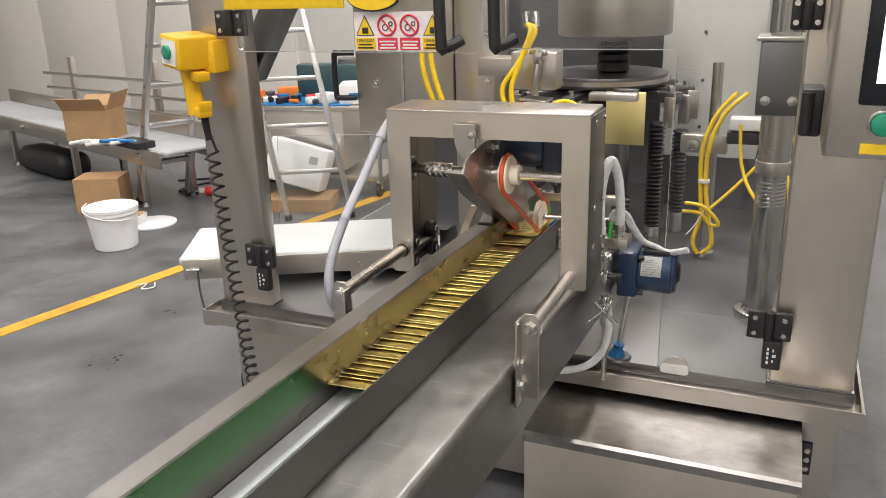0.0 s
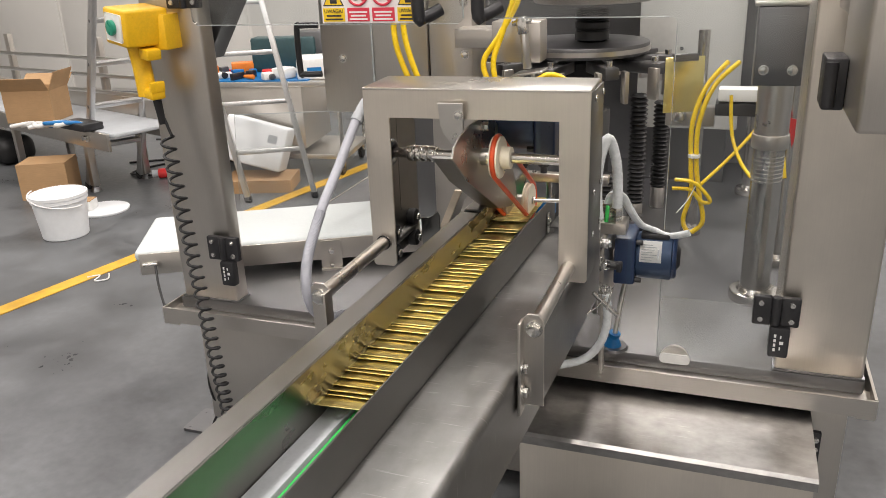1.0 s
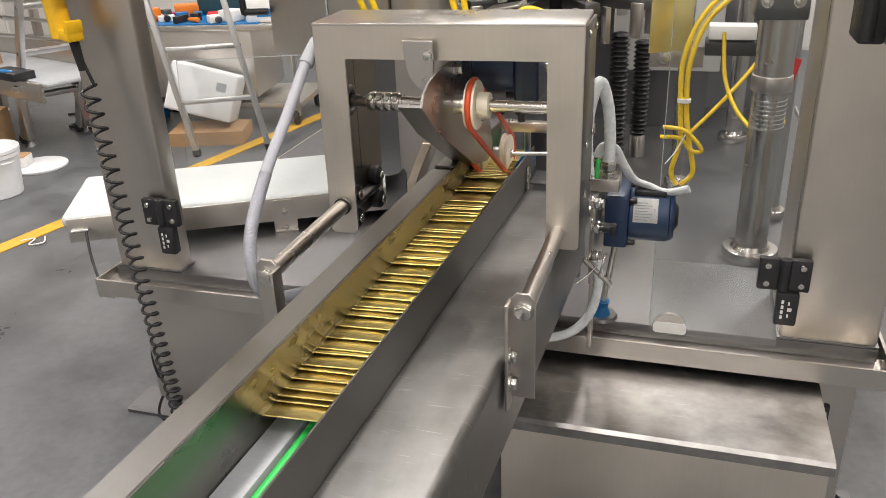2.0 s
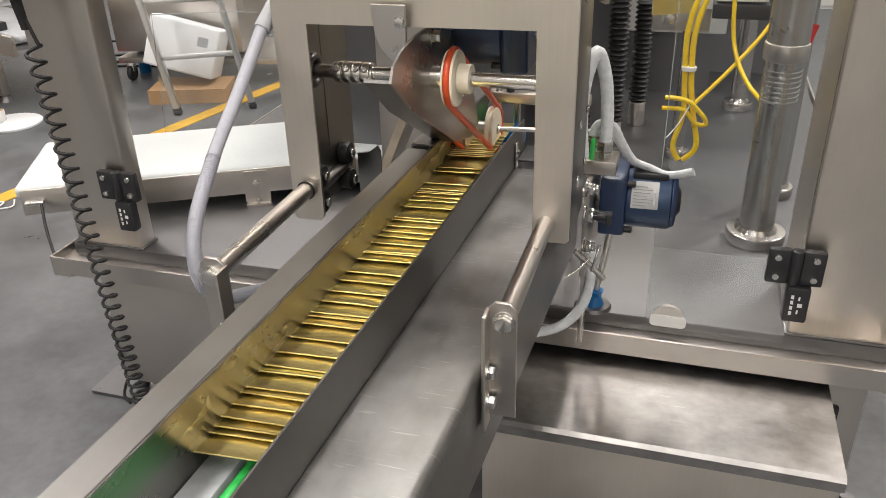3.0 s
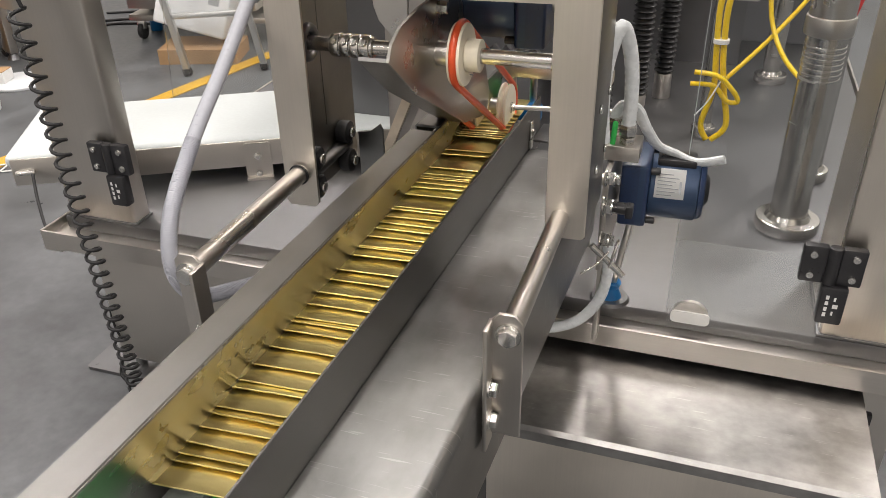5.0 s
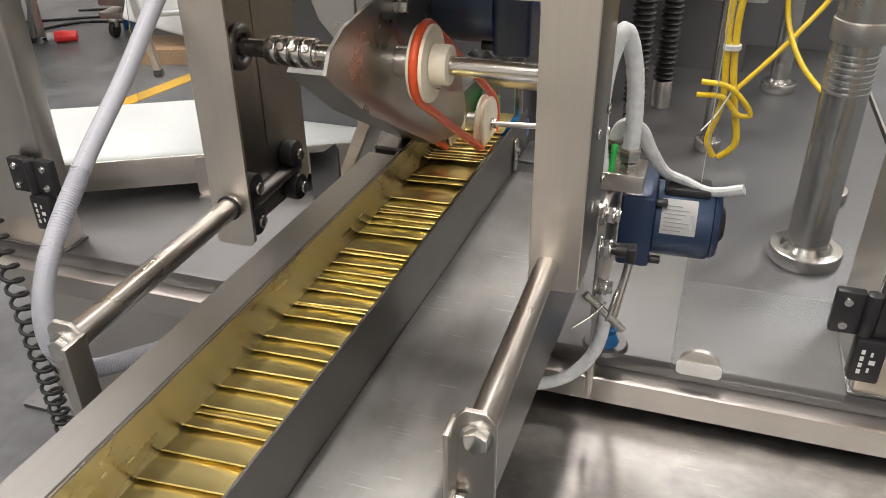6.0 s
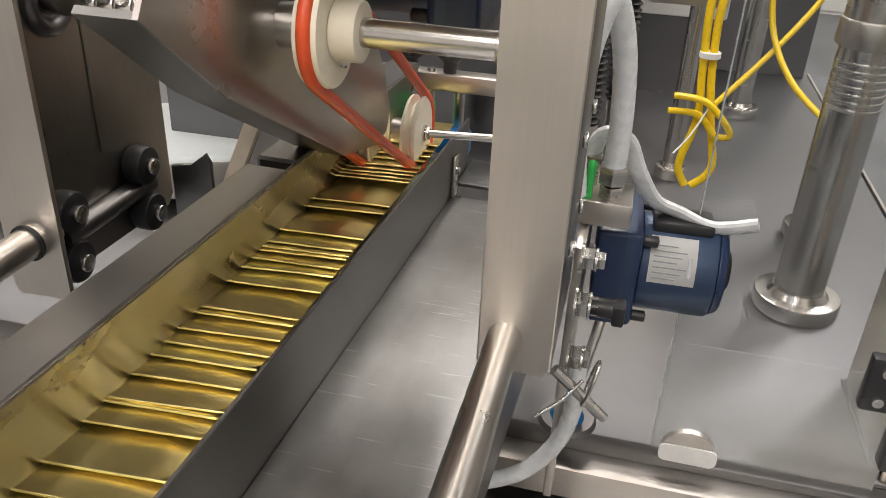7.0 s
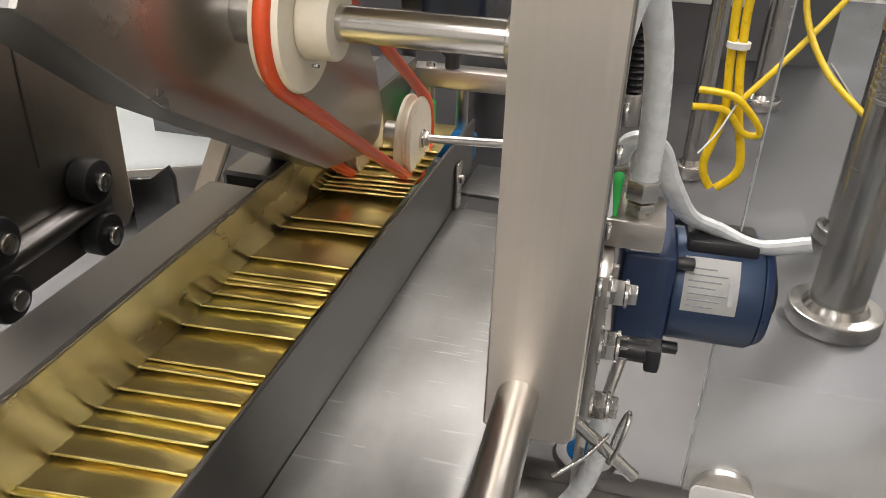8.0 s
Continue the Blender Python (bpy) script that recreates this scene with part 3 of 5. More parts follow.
# ---- portal frame over the conveyor ----
portal = thing("portal_frame", (-0.46, 1.29, 0.862), "brushed stainless portal frame that carries the pouch feeder", "machine frame")
PX0, PX1, PI0, PI1, PT, PI, PB, PF, PK = -0.648, -0.290, -0.606, -0.335, 1.162, 1.118, 0.861, 1.222, 1.338
PLB = 0.864
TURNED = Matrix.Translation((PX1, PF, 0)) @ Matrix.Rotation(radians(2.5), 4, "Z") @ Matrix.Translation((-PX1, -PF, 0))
front = [(PX0 + 0.004, PLB), (PI0 - 0.006, PLB), (PI0, PLB + 0.006), (PI0, PI), (PI1, PI), (PI1, PB + 0.006), (PI1 + 0.006, PB), (PX1 - 0.004, PB), (PX1, PB + 0.004), (PX1, PT), (PX0, PT), (PX0, PLB + 0.004)]
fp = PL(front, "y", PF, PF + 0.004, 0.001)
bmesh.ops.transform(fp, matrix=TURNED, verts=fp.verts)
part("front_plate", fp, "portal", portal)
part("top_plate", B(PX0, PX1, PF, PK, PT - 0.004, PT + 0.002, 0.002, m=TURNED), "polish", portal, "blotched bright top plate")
# same steel as the front plate; the darker tone paints its shaded side
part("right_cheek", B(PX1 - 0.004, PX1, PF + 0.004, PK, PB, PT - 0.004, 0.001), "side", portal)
part("right_inner", B(PI1, PI1 + 0.003, PF + 0.004, PK, PB, PI, 0.0008), "steel_v", portal)
# the cheek's darkness is a reflection, given here as colour
cheek = part("left_inner", PL([(1.208, PLB), (1.368, PLB - 0.004), (1.376, PLB + 0.004), (1.376, PI), (1.208, PI)], "x", -0.634, -0.630, 0.0006), "cheek", portal, "glossy steel cheek with roller axles, toned dark for what it mirrors")
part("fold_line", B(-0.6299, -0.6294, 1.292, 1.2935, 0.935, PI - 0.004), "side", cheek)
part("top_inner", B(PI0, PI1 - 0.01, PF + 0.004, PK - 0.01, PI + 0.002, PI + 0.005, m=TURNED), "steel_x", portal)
for by in (1.262, 1.325):
    for bz in (1.145, 1.00, 0.93):
        part("screw", R((PX1, by, bz), (PX1 + 0.003, by, bz), 0.005, 12, bev=0.001), "bolt", portal)
for ry, rz in ((1.235, 0.878), (1.237, 0.914), (1.327, 0.874), (1.325, 0.914)):
    ro = part("roller", R((-0.630, ry, rz), (-0.614, ry, rz), 0.0150, 28, bev=0.003), "rubber", portal, "black rubber guide roller")
    part("axle", R((-0.614, ry, rz), (-0.609, ry, rz), 0.0064, 18, bev=0.001), "bolt", ro)
# dark tone stands for the dark surroundings the bar mirrors
part("cross_bar", R((-0.626, 1.232, 0.895), (-0.626, 1.338, 0.895), 0.0085, 18), "side", portal)
# feeder shaft, coupling, guide sheet
SY, SZ = 1.264, 1.047
part("bearing", SW([(-0.629, SY + 0.017 * math.cos(6.28 * j / 16), SZ + 0.017 * math.sin(6.28 * j / 16)) for j in range(16)], 0.006, 8, 1, True), "dark", portal)
shaft = thing("drive_shaft", (-0.45, SY, SZ), "polished feeder shaft with a split clamp coupling", "shaft")
part("shaft", R((-0.632, SY, SZ), (PI1 + 0.002, SY, SZ), 0.0085, 32), "chrome", shaft)
part("collar", R((PI1 - 0.008, SY, SZ), (PI1, SY, SZ), 0.0115, 20, bev=0.001), "bolt", shaft)
part("sleeve", R((-0.482, SY, SZ), (-0.445, SY, SZ), 0.0135, 20, bev=0.001), "polish", shaft)
rings = bmesh.new()
for k in range(4):
    R((-0.5965 + 0.0122 * k, SY, SZ), (-0.5857 + 0.0122 * k, SY, SZ), 0.0135, 28, bev=0.0012, bm=rings)
R((-0.598, SY, SZ), (-0.546, SY, SZ), 0.0115, 24, bm=rings)
cp = part("coupling", rings, "bolt", shaft, "ribbed two-piece clamp coupling")
for k in range(4):
    part("screw", SCREW((-0.591 + 0.0122 * k, SY - 0.0115, SZ + 0.007), (0, -1, 0.6), 0.0042), "bolt", cp)
part("split", B(-0.573, -0.571, SY - 0.0090, SY + 0.0090, SZ - 0.0090, SZ + 0.0090), "dark", cp)

GX = -0.466
origin(-0.006, -0.008, -0.002)
sheet = thing("guide_sheet", (GX, 1.3, 0.93), "folded steel side sheet that slants down to the belts", "guide sheet")
part("side", PL([(1.130, 1.080), (1.200, 1.026), (1.370, 0.930), (1.450, 0.910), (1.476, 0.914), (1.486, 0.930), (1.470, 0.968), (1.443, 1.005), (1.40, 1.055), (1.345, 1.095), (1.30, 1.111), (1.215, 1.111), (1.165, 1.105), (1.140, 1.095)], "x", GX - 0.0015, GX + 0.0015), "mirror", sheet, "mirror-bright side")
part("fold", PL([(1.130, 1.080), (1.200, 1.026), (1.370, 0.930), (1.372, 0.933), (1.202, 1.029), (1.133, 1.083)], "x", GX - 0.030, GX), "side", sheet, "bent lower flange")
part("hanger", PL([(-0.513, 1.146), (-0.473, 1.146), (-0.473, 1.092), (-0.482, 1.083), (-0.492, 1.083), (-0.505, 1.098), (-0.510, 1.112)], "y", 1.206, 1.2105, 0.0006), "polish", sheet, "bent hanger plate")
part("bolt", HEX((-0.479, 1.206, 1.128), (0, -1, 0), 0.006, 0.006), "bolt", sheet)
part("side_bolt", HEX((GX + 0.0015, 1.272, 1.098), (1, 0, 0), 0.007, 0.012), "bolt", sheet)

# pulleys and round belts
origin(-0.004)
WY, WZ = 1.486, 0.907


def pulley(x, y, z, r, w, hub, label):
    p = thing("pulley", (x, y, z), label, "pulley", "feeder pulleys")
    prof = [(-w / 2, r * 0.98), (-w / 2 + 0.0015, r), (-0.0035, r), (-0.001, r - 0.005), (0.001, r - 0.005), (0.0035, r), (w / 2 - 0.0015, r), (w / 2, r * 0.98)]
    t = bmesh.new()
    n = 40
    rings = [[t.verts.new((x + a, y + b * math.cos(6.28318 * j / n), z + b * math.sin(6.28318 * j / n))) for j in range(n)] for a, b in prof]
    for a, b in zip(rings, rings[1:]):
        for j in range(n):
            t.faces.new((a[j], a[(j + 1) % n], b[(j + 1) % n], b[j]))
    t.faces.new(rings[0]), t.faces.new(rings[-1])
    part("wheel", t, "cream", p)
    if hub:
        part("hub", R((x + w / 2, y, z), (x + w / 2 + hub, y, z), r * 0.52, 28, bev=0.001), "cream", p)
        part("set_screw", R((x + w / 2 + hub * 0.5, y - 0.012, z - r * 0.50), (x + w / 2 + hub * 0.5, y - 0.0125, z - r * 0.53), 0.002, 8), "dark", p)
    return p


pulley(-0.440, SY, SZ, 0.034, 0.014, 0.016, "large cream nylon pulley on the feeder shaft")
pulley(-0.4925, SY, SZ, 0.034, 0.014, 0, "large cream nylon pulley behind the guide sheet")
small = pulley(-0.4440, WY, WZ, 0.0335, 0.013, 0, "small cream nylon pulley that presses on the pouches")
pulley(-0.481, WY - 0.01, WZ - 0.002, 0.0315, 0.011, 0, "small cream nylon pulley behind the guide sheet")
part("nut", HEX((-0.4375, WY, WZ), (1, 0, 0), 0.006, 0.006), "bolt", small)
part("spacer", R((GX, WY, WZ), (-0.4505, WY, WZ), 0.011, 20), "polish", small)
part("cross_axle", R((-0.4375, WY, WZ), (-0.30, WY + 0.02, WZ), 0.0035, 12), "polish", small)


def belt_loop(x, ya, za, ra, yb, zb, rb):
    d = Vector((yb - ya, zb - za))
    a = math.atan2(d.y, d.x)
    off = math.acos((ra - rb) / d.length)
    pts = []
    for i in range(15):
        q = a + off + (2 * math.pi - 2 * off) * i / 14
        pts.append((x, ya + ra * math.cos(q), za + ra * math.sin(q)))
    for i in range(13):
        q = a - off + 2 * off * i / 12
        pts.append((x, yb + rb * math.cos(q), zb + rb * math.sin(q)))
    b = thing("round_belt", (x, (ya + yb) / 2, (za + zb) / 2), "orange-red round drive belt round two pulleys", "drive belt", "round drive belts")
    part("loop", SW(pts, 0.0042, 10, 1, True), "red", b)


belt_loop(-0.440, SY, SZ, 0.034, WY, WZ, 0.0335)
belt_loop(-0.481, SY, SZ, 0.034, WY - 0.01, WZ - 0.002, 0.0315)

# ---- gear motors ----
def gear_motor(at, m, label):
    """Along +x: gear box, shell, end cap."""
    g = thing("gear_motor", at, label, "motor", "gear motors")
    W = Matrix.Translation(at) @ m
    def put(name, bm, mat, parent=g, label=""):
        bmesh.ops.transform(bm, matrix=W, verts=bm.verts)
        return part(name, bm, mat, parent, label)
    gb = put("gear_box", B(0, 0.037, -0.044, 0.044, -0.044, 0.044, 0.004, seg=3), "blue", label="dark blue square gear box")
    put("seam", B(0.0272, 0.0276, -0.0442, 0.0442, -0.0442, 0.0442, 0.004), "motor", gb)
    put("shell", R((0.037, 0, 0), (0.100, 0, 0), 0.0425, 40, bev=0.003), "motor", label="round blue-grey motor shell")
    put("end_cap", R((0.100, 0, 0), (0.108, 0, 0), 0.041, 40, 0.037, bev=0.002), "blue")
    put("fan_cover", R((0.108, 0, 0), (0.114, 0, 0), 0.024, 30, 0.016), "black")
    lab = bmesh.new()
    n = 14
    ring = [[lab.verts.new((xx, -0.0431 * math.cos(a), 0.0431 * math.sin(a))) for a in [0.05 + 0.95 * j / n for j in range(n + 1)]] for xx in (0.044, 0.082)]
    for j in range(n):
        lab.faces.new((ring[0][j], ring[0][j + 1], ring[1][j + 1], ring[1][j]))
    bmesh.ops.solidify(lab, geom=lab.faces[:], thickness=0.0004)
    lab = put("label", lab, "label", label="white rating label with small print")
    bars = bmesh.new()
    for k in range(7):
        a = 0.16 + 0.105 * k
        B(0.047, 0.066 + 0.004 * (k % 3), -0.0003, 0.0003, -0.0005, 0.0005, bm=bars, m=Matrix.Translation((0, -0.0436 * math.cos(a), 0.0436 * math.sin(a))))
    B(0.075, 0.078, -0.0003, 0.0003, -0.014, 0.002, bm=bars, m=Matrix.Translation((0, -0.0436 * math.cos(0.55), 0.0436 * math.sin(0.55))) @ Matrix.Rotation(-0.55, 4, "X"))
    put("print", bars, "grey", lab)
    for sy in (-1, 1):
        for sz in (-1, 1):
            s = R((0.037, sy * 0.036, sz * 0.036), (0.049, sy * 0.036, sz * 0.036), 0.0048, 12, bev=0.0008)
            R((0.049, sy * 0.036, sz * 0.036), (0.0495, sy * 0.036, sz * 0.036), 0.0026, 6, bm=s)
            put("screw", s, "black")
    put("terminal_rib", B(0.044, 0.094, -0.020, 0.016, 0.036, 0.047, 0.003), "black", label="black terminal cover")
    put("shaft", R((-0.03, 0, 0), (0, 0, 0), 0.008, 16), "polish")
    return g


origin(-0.005, 0.003, -0.006)
gear_motor((-0.272, 1.464, 0.829), Matrix.Rotation(radians(2), 4, "Z"), "blue gear motor with a white rating label beside the portal")
origin(-0.006, -0.008, -0.004)
gear_motor((-0.365, 1.405, 1.078), Matrix.Rotation(radians(180), 4, "Z"), "blue gear motor hung under the portal top")

# motor mount, fittings and hoses beside the portal
origin(-0.008, 0.004, 0)
mount = thing("motor_mount", (-0.262, 1.40, 0.75), "steel motor mount with valve block and hex nuts", "mount")
part("plate", B(-0.282, -0.2745, 1.349, 1.50, 0.745, 0.884, 0.001), "steel_v", mount)
part("block", B(-0.2885, -0.245, 1.388, 1.435, 0.885, 0.905, 0.0015), "steel_x", mount)
for nz, nr in ((0.905, 0.0085), (0.868, 0.010), (0.822, 0.0095)):
    nut = HEX((-0.276, 1.318, nz - 0.012), (1, 0, 0), nr, 0.010)
    HEX((-0.266, 1.318, nz - 0.012), (1, 0, 0), nr * 0.8, 0.007, bm=nut)
    part("nut", nut, "bolt", mount)
lv = part("clamp_lever", R((-0.266, 1.318, 0.856), (-0.246, 1.318, 0.856), 0.0075, 14, bev=0.001), "black", mount, "black plastic clamp lever")
part("lever_end", B(-0.249, -0.240, 1.310, 1.326, 0.846, 0.862, 0.002), "black", lv)
for fx, fy in ((-0.263, 1.402), (-0.283, 1.425)):
    part("fitting", R((fx, fy, 0.905), (fx, fy, 0.915), 0.010, 6, bev=0.0006, bm=R((fx, fy, 0.917), (fx, fy, 0.931), 0.0115, 6, bev=0.0006)), "bolt", mount, "hexagon hose fitting")
part("cable_stub", SW([(-0.280, 1.395, 0.905), (-0.279, 1.40, 0.93), (-0.279, 1.402, 0.925)], 0.0035, 8), "gbelt", mount, "green cable end")
part("foot_bar", B(-0.282, -0.2745, 1.37, 1.39, TABLE, 0.745, 0.001), "steel_v", mount)

hose = thing("air_hose", (-0.26, 1.41, 0.9), "milky translucent hoses from the fittings", "hose")
part("upper_hose", SW([(-0.263, 1.402, 0.925), (-0.263, 1.40, 0.97), (-0.268, 1.395, 1.02), (-0.280, 1.385, 1.055), (-0.291, 1.372, 1.02), (-0.293, 1.365, 0.97), (-0.288, 1.362, 0.92)], 0.0088, 10), "milk", hose)
part("loose_hose", SW([(-0.283, 1.425, 0.925), (-0.275, 1.42, 0.948), (-0.258, 1.425, 0.945), (-0.245, 1.44, 0.915), (-0.228, 1.455, 0.885), (-0.205, 1.46, 0.874), (-0.176, 1.456, 0.866), (-0.142, 1.452, 0.876)], 0.0092, 12, flat=0.55), "milk", hose, "hose with a cut free end")
drain = thing("drain_hose", (-0.31, 1.37, 0.66), "grey-white hose that hangs beside the portal", "hose")
part("hose", SW([(-0.268, 1.345, 0.79), (-0.266, 1.352, 0.74), (-0.276, 1.36, 0.69), (-0.302, 1.355, 0.655), (-0.345, 1.345, 0.640), (-0.40, 1.34, 0.635)], 0.0075, 10), "milk", drain)
pin = thing("hitch_pin", (-0.268, 1.305, 0.83), "wire hitch pin with a split ring", "pin")
part("pin", R((-0.283, 1.296, 0.812), (-0.243, 1.302, 0.772), 0.0042, 12), "bolt", pin)
part("ring", SW([(-0.256 + 0.004 * math.sin(6.28 * j / 18), 1.300 + 0.010 * math.cos(6.28 * j / 18), 0.802 + 0.019 * math.sin(6.28 * j / 18)) for j in range(18)], 0.0016, 6, 1, True), "bolt", pin)
part("wire", SW([(-0.262, 1.298, 0.805), (-0.275, 1.290, 0.790), (-0.292, 1.284, 0.776)], 0.0014, 6), "bolt", pin)

origin(0.005, 0, 0)
cup = thing("suction_stand", (-0.285, 1.487, TABLE), "steel rod on a blue suction cup with a round base", "suction cup")
part("disc", R((-0.285, 1.487, TABLE), (-0.285, 1.487, TABLE + 0.005), 0.030, 30, 0.027), "dark", cup)
cone = R((-0.285, 1.487, TABLE + 0.005), (-0.283, 1.486, TABLE + 0.022), 0.018, 18, 0.010)
R((-0.283, 1.486, TABLE + 0.022), (-0.281, 1.485, TABLE + 0.032), 0.010, 14, 0.012, bm=cone)
part("bellows_cup", cone, "bluep", cup, "blue rubber cup")
part("rod", R((-0.281, 1.485, TABLE + 0.032), (-0.262, 1.475, 0.785), 0.005, 12), "polish", cup)

origin(0.012, 0.003, -0.006)
# slanted edge bar and small guide plate beyond the left wall
bar = thing("slant_bar", (-0.64, 1.45, 0.85), "slanted pale-edged steel bar", "bar")
part("face", PL([(-0.644, 0.785), (-0.639, 0.785), (-0.570, 0.945), (-0.575, 0.945)], "y", 1.4195, 1.48), "steel_v", bar)
part("pale_edge", PL([(-0.654, 0.785), (-0.640, 0.785), (-0.571, 0.945), (-0.585, 0.945)], "y", 1.412, 1.4193, 0.0006), "wood", bar)
part("stand", R((-0.630, 1.45, TABLE), (-0.630, 1.45, 0.815), 0.010, 14), "polish", bar)
pin2 = thing("pin_post", (-0.565, 1.50, TABLE), "short round steel post beside the trough", "post")
part("pin", R((-0.565, 1.50, TABLE), (-0.565, 1.50, 0.918), 0.0085, 16, bev=0.001), "polish", pin2)
pl = thing("stop_plate", (-0.61, 1.36, TABLE), "bent dull steel stop plate", "plate")
part("plate", PL([(-0.634, 0.80), (-0.598, 0.80), (-0.598, 0.910), (-0.602, 0.918), (-0.616, 0.906), (-0.634, 0.904)], "y", 1.362, 1.366, 0.0006), "worn", pl)
part("foot", B(-0.63, -0.60, 1.366, 1.40, TABLE, 0.82, 0.001), "dark", pl)

# gripper bar with wing knobs behind the pulleys
origin(0.010, 0, -0.004)
rail = thing("gripper_bar", (-0.45, 1.63, 0.90), "steel cross bar with black wing knobs behind the pulleys", "bar")
part("bar", B(-0.56, -0.33, 1.622, 1.645, 0.908, 0.926, 0.0015), "steel_x", rail)
for kx in (-0.505, -0.463):
    k = R((kx, 1.632, 0.926), (kx, 1.632, 0.94), 0.007, 14)
    for s in (-1, 1):
        R((kx, 1.632, 0.938), (kx + 0.014 * s, 1.632, 0.952), 0.006, 10, 0.0075, bm=k)
    part("wing_knob", k, "black", rail)
part("cap_screw", SCREW((-0.483, 1.632, 0.926), (0, 0, 1), 0.005), "bolt", rail)
for px in (-0.485, -0.452, -0.54, -0.35):
    part("pin", R((px, 1.634, TABLE if px in (-0.54, -0.35) else 0.85), (px, 1.634, 0.908), 0.006, 12), "polish", rail)
part("blue_pad", B(-0.475, -0.435, 1.612, 1.63, 0.842, 0.868, 0.003), "bluep", rail, "blue pad")
part("green_pad", B(-0.492, -0.476, 1.615, 1.63, 0.86, 0.895, 0.002), "gbelt", rail, "green pad")

# ---- gold pouches ----
def pouch_mesh(seed, w=0.0675, d=0.092):
    rnd = random.Random(seed)
    t = bmesh.new()
    nx, ny = 10, 14
    off = Vector((rnd.random() * 9, rnd.random() * 9, 0))
    grid = {}
    for s in (1, -1):
        for i in range(nx + 1):
            for j in range(ny + 1):
                u, v = i / nx, j / ny
                edge = min(1.0, max(0.0, (min(u, 1 - u) - 0.06) / 0.22)) * min(1.0, max(0.0, (min(v, 1 - v) - 0.02) / 0.24))
                n1 = noise.noise(Vector((u * 5, v * 3, s)) + off)
                n2 = noise.noise(Vector((u * 2, v * 14, 3 + s)) + off)
                z = s * (0.0004 + 0.0007 * edge) + edge * (0.00013 * n1 + 0.00005 * n2) + 0.00032 * noise.noise(Vector((u * 1.6, v * 1.2, 7)) + off) + 0.0009 * max(0.0, 0.05 - v) / 0.05
                rim = i in (0, nx) or j in (0, ny)
                if rim and s < 0:
                    grid[s, i, j] = grid[1, i, j]
                else:
                    grid[s, i, j] = t.verts.new(((u - 0.5) * w, v * d, z + 0.0002 * s))
        for i in range(nx):
            for j in range(ny):
                t.faces.new((grid[s, i, j], grid[s, i + 1, j], grid[s, i + 1, j + 1], grid[s, i, j + 1]))
    front = [grid[1, i, 0].co.copy() for i in range(nx + 1)]
    SW(front, 0.00075, 8, 0, bm=t)
    return mesh_of("pouch", t, "foil")


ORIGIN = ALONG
pouches = [pouch_mesh(s) for s in range(7)]
rnd = random.Random(11)
EDGES = [0.762, 0.786, 0.792, 0.802, 0.819, 0.833, 0.841, 0.865, 0.874, 0.896, 0.921, 0.946, 0.96, 0.967, 0.989, 1.01, 1.033, 1.052, 1.082, 1.098, 1.102, 1.122, 1.14, 1.153, 1.168, 1.185, 1.192, 1.224, 1.244, 1.256, 1.268, 1.273, 1.281, 1.3, 1.342, 1.356, 1.403, 1.41, 1.417, 1.425, 1.434, 1.449, 1.461, 1.474, 1.489]
height = 0.0
for k, y in enumerate(EDGES):
    gap = y - EDGES[k - 1] if k else 0.03
    rest = 0.868 + 0.014 * (y - 0.76) / 0.7
    height = max(rest, height - gap * 0.088 + 0.0028)
    ob = new("pouch", pouches[k % 7])
    ob.matrix_world = ORIGIN @ pose(-0.4640 + rnd.uniform(-0.0006, 0.0006), y + 0.0035, min(height, rest + 0.007), -5.9 + rnd.uniform(-0.9, 0.9), rnd.uniform(-0.4, 0.4), 6.0 + rnd.uniform(-1.2, 1.2))
    tagged(ob, "flat gold foil pouch lying overlapped on the conveyor", "pouch", "pouches on the conveyor")

# ---- white belt conveyor behind the post ----
origin()
CV = Matrix.Translation((-1.435, 1.504, 0.0)) @ Matrix.Rotation(radians(28), 4, "Z")
wb = thing("belt_conveyor", CV @ Vector((0.6, 0.14, TABLE)), "low outfeed conveyor with a white belt and steel side frame", "conveyor")
part("belt", B(0.0, 0.98, 0.006, 0.284, 0.672, 0.700, 0.012, seg=4, m=CV), "white", wb, "clean white belt")
for v0, v1 in ((0.0, 0.005), (0.285, 0.290)):
    part("side_frame", B(0.012, 0.98, v0, v1, 0.640, 0.694, 0.0015, m=CV), "steel_x", wb)
part("end_bolt", SW([CV @ Vector((0.02, -0.004, 0.668)), CV @ Vector((0.055, -0.004, 0.668))], 0.005, 8, 1), "bolt", wb)
for u in (0.475,):
    br = PL(rounded(u - 0.026, u + 0.026, 0.622, 0.692, 0.006), "y", -0.008, -0.004)
    B(u - 0.026, u + 0.026, -0.020, -0.004, TABLE, 0.622, bm=br)
    bmesh.ops.transform(br, matrix=CV, verts=br.verts)
    b = part("bracket", br, "steel_v", wb, "slotted steel bracket")
    part("bolt", HEX(CV @ Vector((u, -0.008, 0.665)), CV.to_3x3() @ Vector((0, -1, 0)), 0.006, 0.006), "bolt", b)
    part("lower_bolt", HEX(CV @ Vector((u, -0.012, 0.628)), CV.to_3x3() @ Vector((0, -1, 0)), 0.005, 0.005), "bolt", b)
for u, v in ((0.45, 0.10), (0.9, 0.08), (0.9, 0.2)):
    part("support", B(u, u + 0.03, v, v + 0.03, TABLE, 0.672, m=CV), "steel_v", wb)
cbl = thing("sensor_cable", (-1.42, 1.46, 0.66), "thin black cable that hangs from the conveyor end", "cable")
